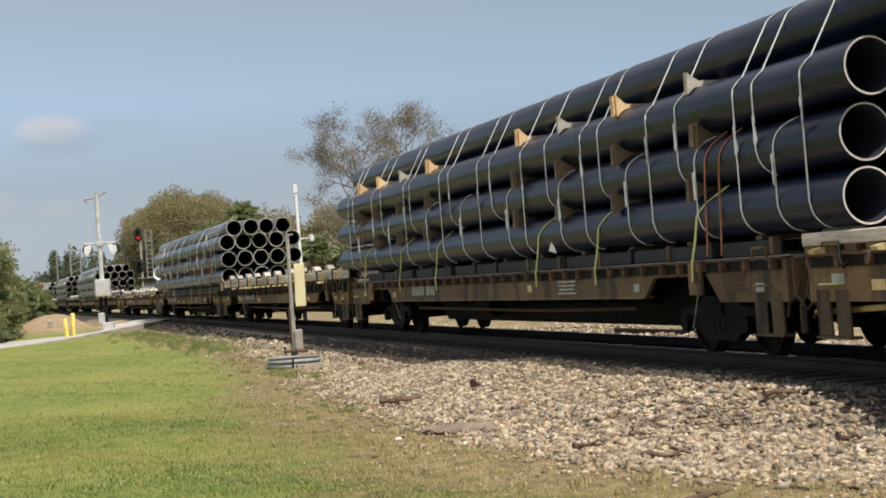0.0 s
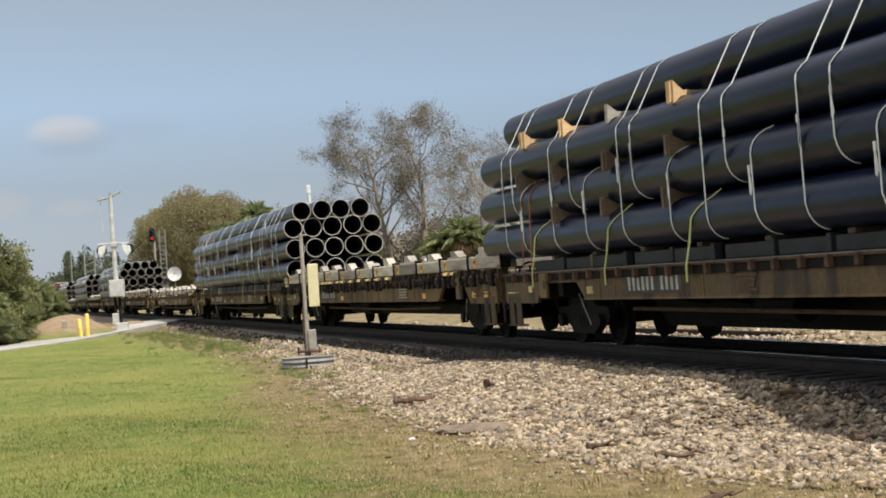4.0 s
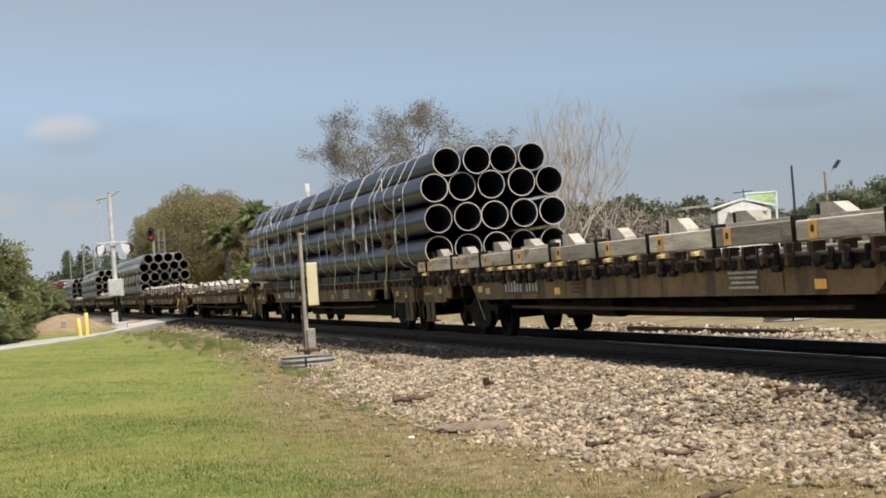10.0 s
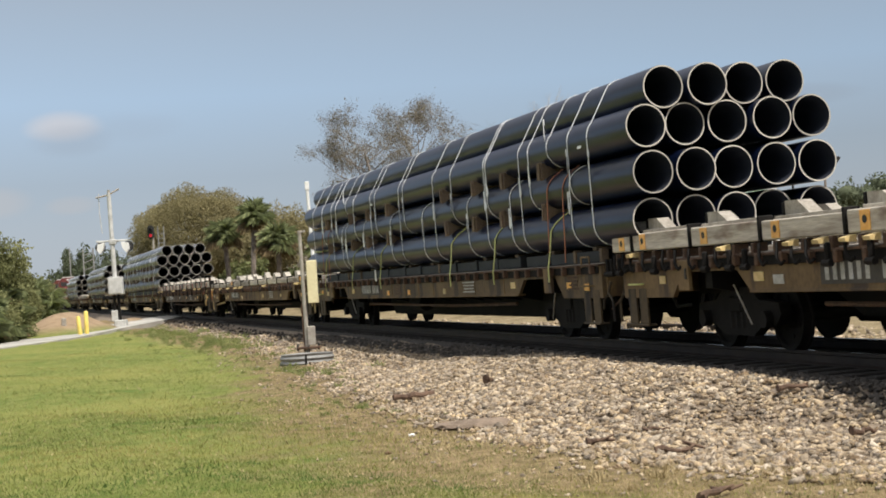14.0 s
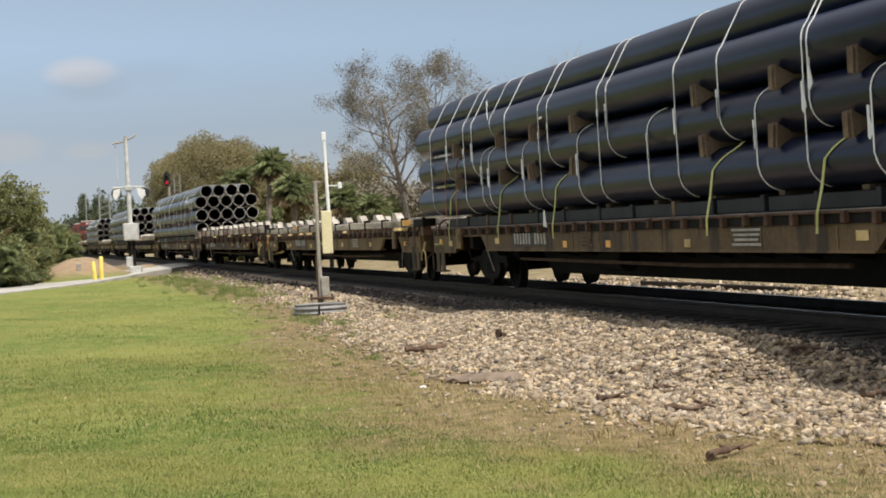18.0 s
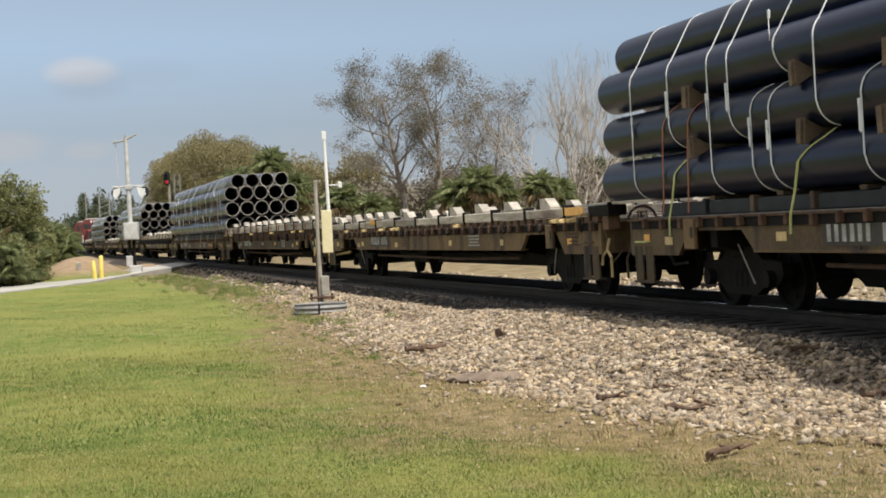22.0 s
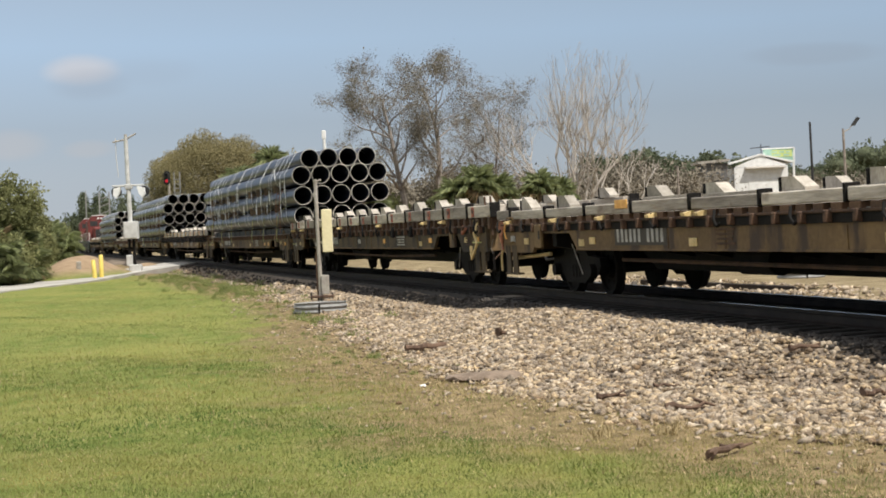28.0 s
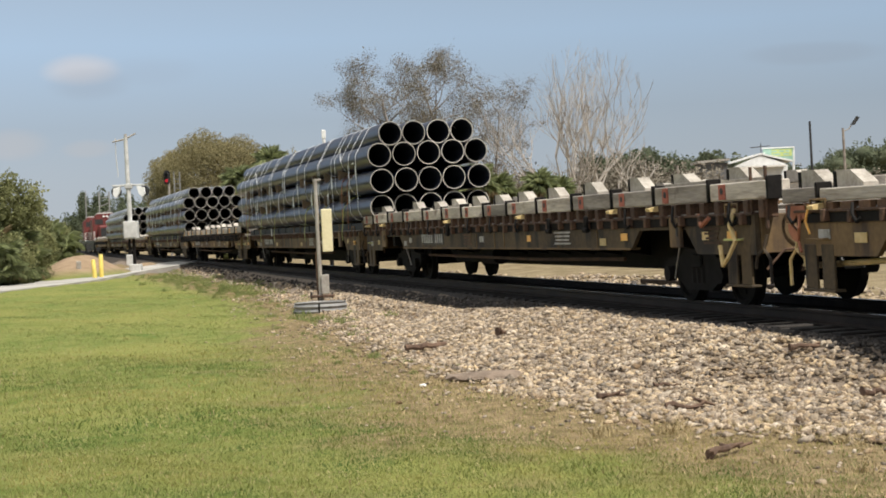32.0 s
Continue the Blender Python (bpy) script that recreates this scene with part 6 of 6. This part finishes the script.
def build_mast():
    """Level crossing mast with flashers, control box and a side arm."""
    m = new("crossing_mast")
    m.location = (-15.8, 80.6, -0.5)
    part("pole", Shape().rod((-0.02, 0, 1.9), (-0.08, 0, 7.0), 0.12, 0.1, n=12), MAST_PAINT, m, "white weathered steel pole")
    part("lower_pole", Shape().rod((-0.1, 0, 0.3), (-0.12, 0, 1.95), 0.075, n=10).rod((0.12, 0, 0.3), (0.1, 0, 1.95), 0.075, n=10), CAR_DARK, m, "dark grimy lower pole")
    part("top_arm", Shape().path([(-0.75, 0, 6.78), (-0.1, 0, 6.9), (0.45, 0, 7.18)], 0.045).rod((-0.08, 0, 6.9), (-0.08, 0, 7.15), 0.07), POST_GREY, m)
    part("hanging_wire", Shape().path([(-0.62, 0.1, 7.0), (-0.62, 0.1, 6.0), (-0.55, 0.1, 5.0)], 0.022), MAST_PAINT, m)
    part("flasher_arm", Shape().rod((-0.85, 0, 4.55), (0.75, 0, 4.55), 0.05).box((-0.03, 0, 4.5), (0.36, 0.3, 0.26), 0.03), MAST_PAINT, m)
    for x, d in ((-0.62, -1), (0.6, 1)):
        fl = part("flasher", Shape().lathe([(0.0, -0.05), (0.27, -0.03), (0.27, 0.0), (0.15, 0.0)], 20, 0, 1, (x + 0.1 * d, 0.3, 4.25)), BLACK, m, "round black flasher background")
        part("lamp_hood", Shape().slab([(x - 0.2 * d, 4.5), (x + 0.16 * d, 4.42), (x + 0.2 * d, 4.1), (x + 0.05 * d, 3.92), (x - 0.12 * d, 4.15)], 1, -0.16, 0.12), WHITE, fl, "white lamp hood")
    box = part("control_box", Shape().box((0.02, -0.1, 2.28), (0.72, 0.5, 0.88), 0.03), MAST_PAINT, m, "white steel control box")
    part("box_door", Shape().box((0.02, -0.36, 2.28), (0.6, 0.02, 0.76), 0.008), MAST_PAINT, box)
    part("gate_weight", Shape().rod((-0.3, 0.0, 1.9), (-0.42, 0.0, 2.4), 0.06), POST_GREY, m)
    part("pedestal", Shape().box((0.15, 0, 0.28), (0.6, 0.6, 0.5), 0.04).box((-0.12, -0.1, 0.75), (0.3, 0.3, 0.55), 0.03), MAST_PAINT, m)
    tagged(m, "white level crossing mast with flashers and a control box", "crossing signal")
    # slim white pole across the line
    q = new("slim_mast")
    q.matrix_basis = pose(-4.82, 68.7, -0.68) @ Matrix.Scale(1.108, 4)
    part("pole", Shape().rod((-0.03, 0, 1.4), (-0.12, 0, 5.5), 0.075, 0.06, n=10), WHITE, q)
    # lower part is dark where it would show white beneath the train
    part("pole_foot", Shape().rod((0, 0, 0), (-0.03, 0, 1.42), 0.085, n=10), CAR_DARK, q, "dark pole foot")
    part("top_sensor", Shape().box((-0.12, 0, 5.55), (0.16, 0.16, 0.34), 0.02), WHITE, q)
    part("side_lamp", Shape().rod((0.0, 0, 3.6), (0.4, 0, 3.6), 0.03).box((0.42, 0, 3.6), (0.16, 0.2, 0.26), 0.03), WHITE, q)
    tagged(q, "slim white pole with a small sensor on top", "pole")
    # block signal
    b = new("block_signal")
    b.matrix_basis = pose(-23.44, 136.4, -0.91) @ Matrix.Scale(1.240, 4)
    part("post", Shape().rod((0.1, 0, 0), (0.1, 0, 5.9), 0.08, n=10), POST_GREY, b)
    for z0, lit in ((5.55, True), (3.4, False)):
        head = part("signal_head", Shape().slab([(-0.22, z0 + 0.15), (-0.1, z0), (0.1, z0), (0.22, z0 + 0.15), (0.22, z0 + 0.8), (0.1, z0 + 0.95), (-0.1, z0 + 0.95), (-0.22, z0 + 0.8)], 1, -0.2, -0.12), BLACK, b, "black signal target")
        part("red_lens" if lit else "dark_lens", Shape().rod((0, -0.24, z0 + 0.25), (0, -0.2, z0 + 0.25), 0.11, n=14), RED_LIGHT if lit else BLACK, head, "lit red lens" if lit else "")
        for z in (z0 + 0.25, z0 + 0.65):
            part("visor", Shape().lathe([(0.13, -0.45), (0.14, -0.2)], 14, 0, 1, (0, 0, z)), BLACK, head)
    lad = Shape()
    for x in (0.45, 0.85):
        lad.rod((x, 0.1, 0), (x, 0.1, 6.4), 0.045, n=6)
    for i in range(19):
        lad.rod((0.45, 0.1, 0.3 + i * 0.31), (0.85, 0.1, 0.3 + i * 0.31), 0.025, n=5)
    part("ladder", lad, GALV, b)
    part("platform", Shape().box((0.4, 0.2, 3.0), (1.2, 0.8, 0.06), 0.01).box((0.4, 0.3, 2.2), (0.7, 0.5, 1.0), 0.03), GALV, b)
    tagged(b, "black railway block signal showing red with a ladder", "railway signal")
    # lattice frame farther down
    f = new("signal_gantry")
    f.matrix_basis = pose(-51.34, 241.9, -1.19) @ Matrix.Scale(1.407, 4)
    la = Shape()
    for x in (-0.55, 0.55):
        la.rod((x, 0, 0), (x, 0, 7.2), 0.09, n=6)
    for i in range(8):
        la.rod((-0.55, 0, 0.8 + i * 0.8), (0.55, 0, 1.2 + i * 0.8), 0.05, n=5)
    part("lattice", la, GALV, f)
    part("side_pole", Shape().rod((-2.0, 0, 0), (-2.0, 0, 7.4), 0.07, n=8), GALV, f)
    tagged(f, "galvanised lattice signal frame beside the line", "signal gantry")


DISH = (-19.61, 123.0, 2.94)


def build_dish():
    """White round dish on a thin pole beyond the line."""
    d = new("satellite_dish")
    d.location = DISH
    part("reflector", Shape().lathe([(0.0, 0.1), (0.24, 0.085), (0.45, 0.03), (0.55, -0.02), (0.55, -0.04), (0.43, 0.01), (0.0, 0.08)], 28, 0, 1), WHITE, d, "white painted dish", smooth=True)
    part("pole", Shape().rod((0, 0.14, -DISH[2] - 0.6), (0, 0.14, 0.1), 0.035, n=8), POST_GREY, d)
    part("mount", Shape().box((0, 0.12, 0), (0.16, 0.1, 0.2), 0.02), POST_GREY, d)
    tagged(d, "white round dish on a thin pole beyond the track", "dish")


def build_bollards():
    for x, y, h, lean, lab in ((-15.98, 74.0, 1.2, 0, "upright yellow painted steel bollard"), (-16.2, 73.6, 0.98, -4, "leaning yellow painted steel bollard")):
        b = new("bollard")
        b.matrix_basis = pose(x, y, -0.55, 0, lean, 0)
        part("tube", Shape().lathe([(0.1, 0), (0.1, h - 0.05), (0.07, h), (0, h + 0.01)], 14), YELLOW, b, smooth=True)
        part("footing", Shape().lathe([(0.2, 0.0), (0.2, 0.1), (0.1, 0.12)], 14), ASPHALT, b)
        tagged(b, lab, "bollard", "bollards by the crossing")
    w = new("wooden_stake")
    w.location = (-17.6, 76.5, -0.5)
    part("stake", Shape().box((0, 0, 0.4), (0.22, 0.15, 0.9), 0.03), POST_GREY, w)
    tagged(w, "short grey wooden stake by the bushes", "stake")


def build_town():
    """White gabled building, sign and poles beyond the line."""
    h = new("house")
    h.location = (32.4, 160, 0.0)
    h.rotation_euler = (0, 0, radians(-2))
    part("wall", Shape().box((0, 4, 2.7), (5.4, 8.0, 6.8), 0.03), WHITE, h, "white clapboard wall")
    roof = Shape()
    for s in (-1, 1):
        roof.slab([(0, 7.2), (0, 7.38), (s * 3.2, 6.55), (s * 3.2, 6.37)], 1, -0.12, 8.4)
    part("roof", roof, WHITE, h, "white metal gable roof")
    part("gable", Shape().slab([(-2.7, 6.1), (2.7, 6.1), (0, 7.2)], 1, -0.02, 0.1), WHITE, h)
    part("garage_door", Shape().box((0.4, -0.02, 3.6), (3.4, 0.06, 2.4), 0.02), WHITE, h, "plain white panel door")
    part("awning", Shape().slab([(0.0, 6.1), (-0.7, 5.95), (-0.7, 5.88), (0, 6.0)], 0, -1.6, 2.4), POST_GREY, h)
    tagged(h, "white gabled building with a pale metal roof", "house")
    s = new("shed")
    s.location = (27.4, 158, 0.0)
    part("wall", Shape().box((0, 2, 2.9), (2.6, 4, 7.2), 0.03), ROOF_DARK, s)
    part("roof", Shape().slab([(-1.7, 6.5), (1.5, 6.7), (1.5, 6.9), (-1.7, 6.75)], 1, -0.4, 4.4), POST_GREY, s)
    tagged(s, "dark shed with a low pitched roof", "shed")
    b = new("billboard")
    b.location = (35.5, 166, -1.25)
    for x in (-1.5, 1.55):
        part("leg", Shape().rod((x, 0, 0), (x, 0, 8.9), 0.12, n=10), WHITE, b)
    board = part("panel", Shape().box((0, 0, 8.55), (3.2, 0.2, 1.5), 0.03), SIGN_GREEN, b, "green sign panel")
    part("panel_band", Shape().box((0.35, -0.12, 8.8), (2.1, 0.03, 0.7), 0), SIGN_YELLOW, board)
    bars = Shape()
    for i, (x, z, w) in enumerate(((-0.4, 8.95, 0.5), (0.3, 8.95, 0.6), (0.95, 8.95, 0.4), (-0.2, 8.65, 0.8), (0.8, 8.65, 0.6), (0.1, 8.15, 1.4))):
        bars.box((x, -0.145, z), (w, 0.01, 0.16), 0)
    part("panel_lettering", bars, SIGN_GREEN, board)
    part("frame", Shape().box((1.62, -0.02, 8.55), (0.12, 0.28, 1.6), 0.01).box((0, -0.02, 9.33), (3.4, 0.28, 0.12), 0.01), WHITE, b)
    tagged(b, "green and yellow roadside sign on white legs", "sign")
    for x, y, top, lamp, lab in ((30.6, 130, 9.2, False, "thin dark utility pole beyond the brush"), (30.75, 120, 8.0, True, "wooden street lamp pole with a cobra head")):
        p = new("street_lamp" if lamp else "utility_pole")
        p.location = (x, y, -0.55)
        part("pole", Shape().rod((0, 0, 0), (-0.12, 0, top), 0.13, 0.09, n=9), BARK if lamp else BLACK, p)
        if lamp:
            part("arm", Shape().path([(-0.1, 0, top - 0.25), (0.35, 0, top - 0.05), (0.6, 0, top + 0.3)], 0.04), POST_GREY, p)
            part("lamp_head", Shape().slab([(0.5, top + 0.25), (0.75, top + 0.2), (1.15, top + 0.75), (0.95, top + 0.85)], 1, -0.18, 0.18), BLACK, p)
        tagged(p, lab, "street lamp" if lamp else "pole")
    # roof vane on the house ridge
    v = new("roof_aerial")
    v.location = (33.2, 163.5, 7.6)
    part("stem", Shape().rod((0, 0, -0.2), (0, 0, 0.9), 0.04, n=6), BLACK, v)
    part("cross_bar", Shape().rod((-1.1, 0, 0.5), (0.9, 0, 0.62), 0.05, n=6), BLACK, v)
    tagged(v, "dark aerial on the ridge of the white building", "aerial")
    ring(8.85, 39.3, 0.58, 0.42, "corrugated galvanised steel ring in the gravel", -0.4)
    # telephone pole stub seen beyond the brush
    tp = new("short_pole")
    tp.location = (17.7, 118, -0.5)
    part("pole", Shape().rod((0, 0, 0), (0, 0, 5.6), 0.1, 0.08, n=8), BARK, tp)
    tagged(tp, "short weathered wooden pole in the brush", "pole")


build_ground()
build_road()
build_track()
TRAIN, WHEELS = build_train()
build_post()
build_mast()
build_bollards()
build_dish()
build_town()
build_trees()
build_litter()
build_grass()
build_weeds()
build_stones(build_ballast())


def motions():
    for thing, s in TRAIN:
        walk(thing, [(t, car_pose(s - gone(t))) for t in range(0, 33, 2)])
    # wheels roll by the way gone over their radius
    for wheel, y in WHEELS:
        walk(wheel, [(i * 0.2, pose(0, y, WHEEL_R, math.degrees(gone(i * 0.2) / WHEEL_R))) for i in range(161)])


motions()
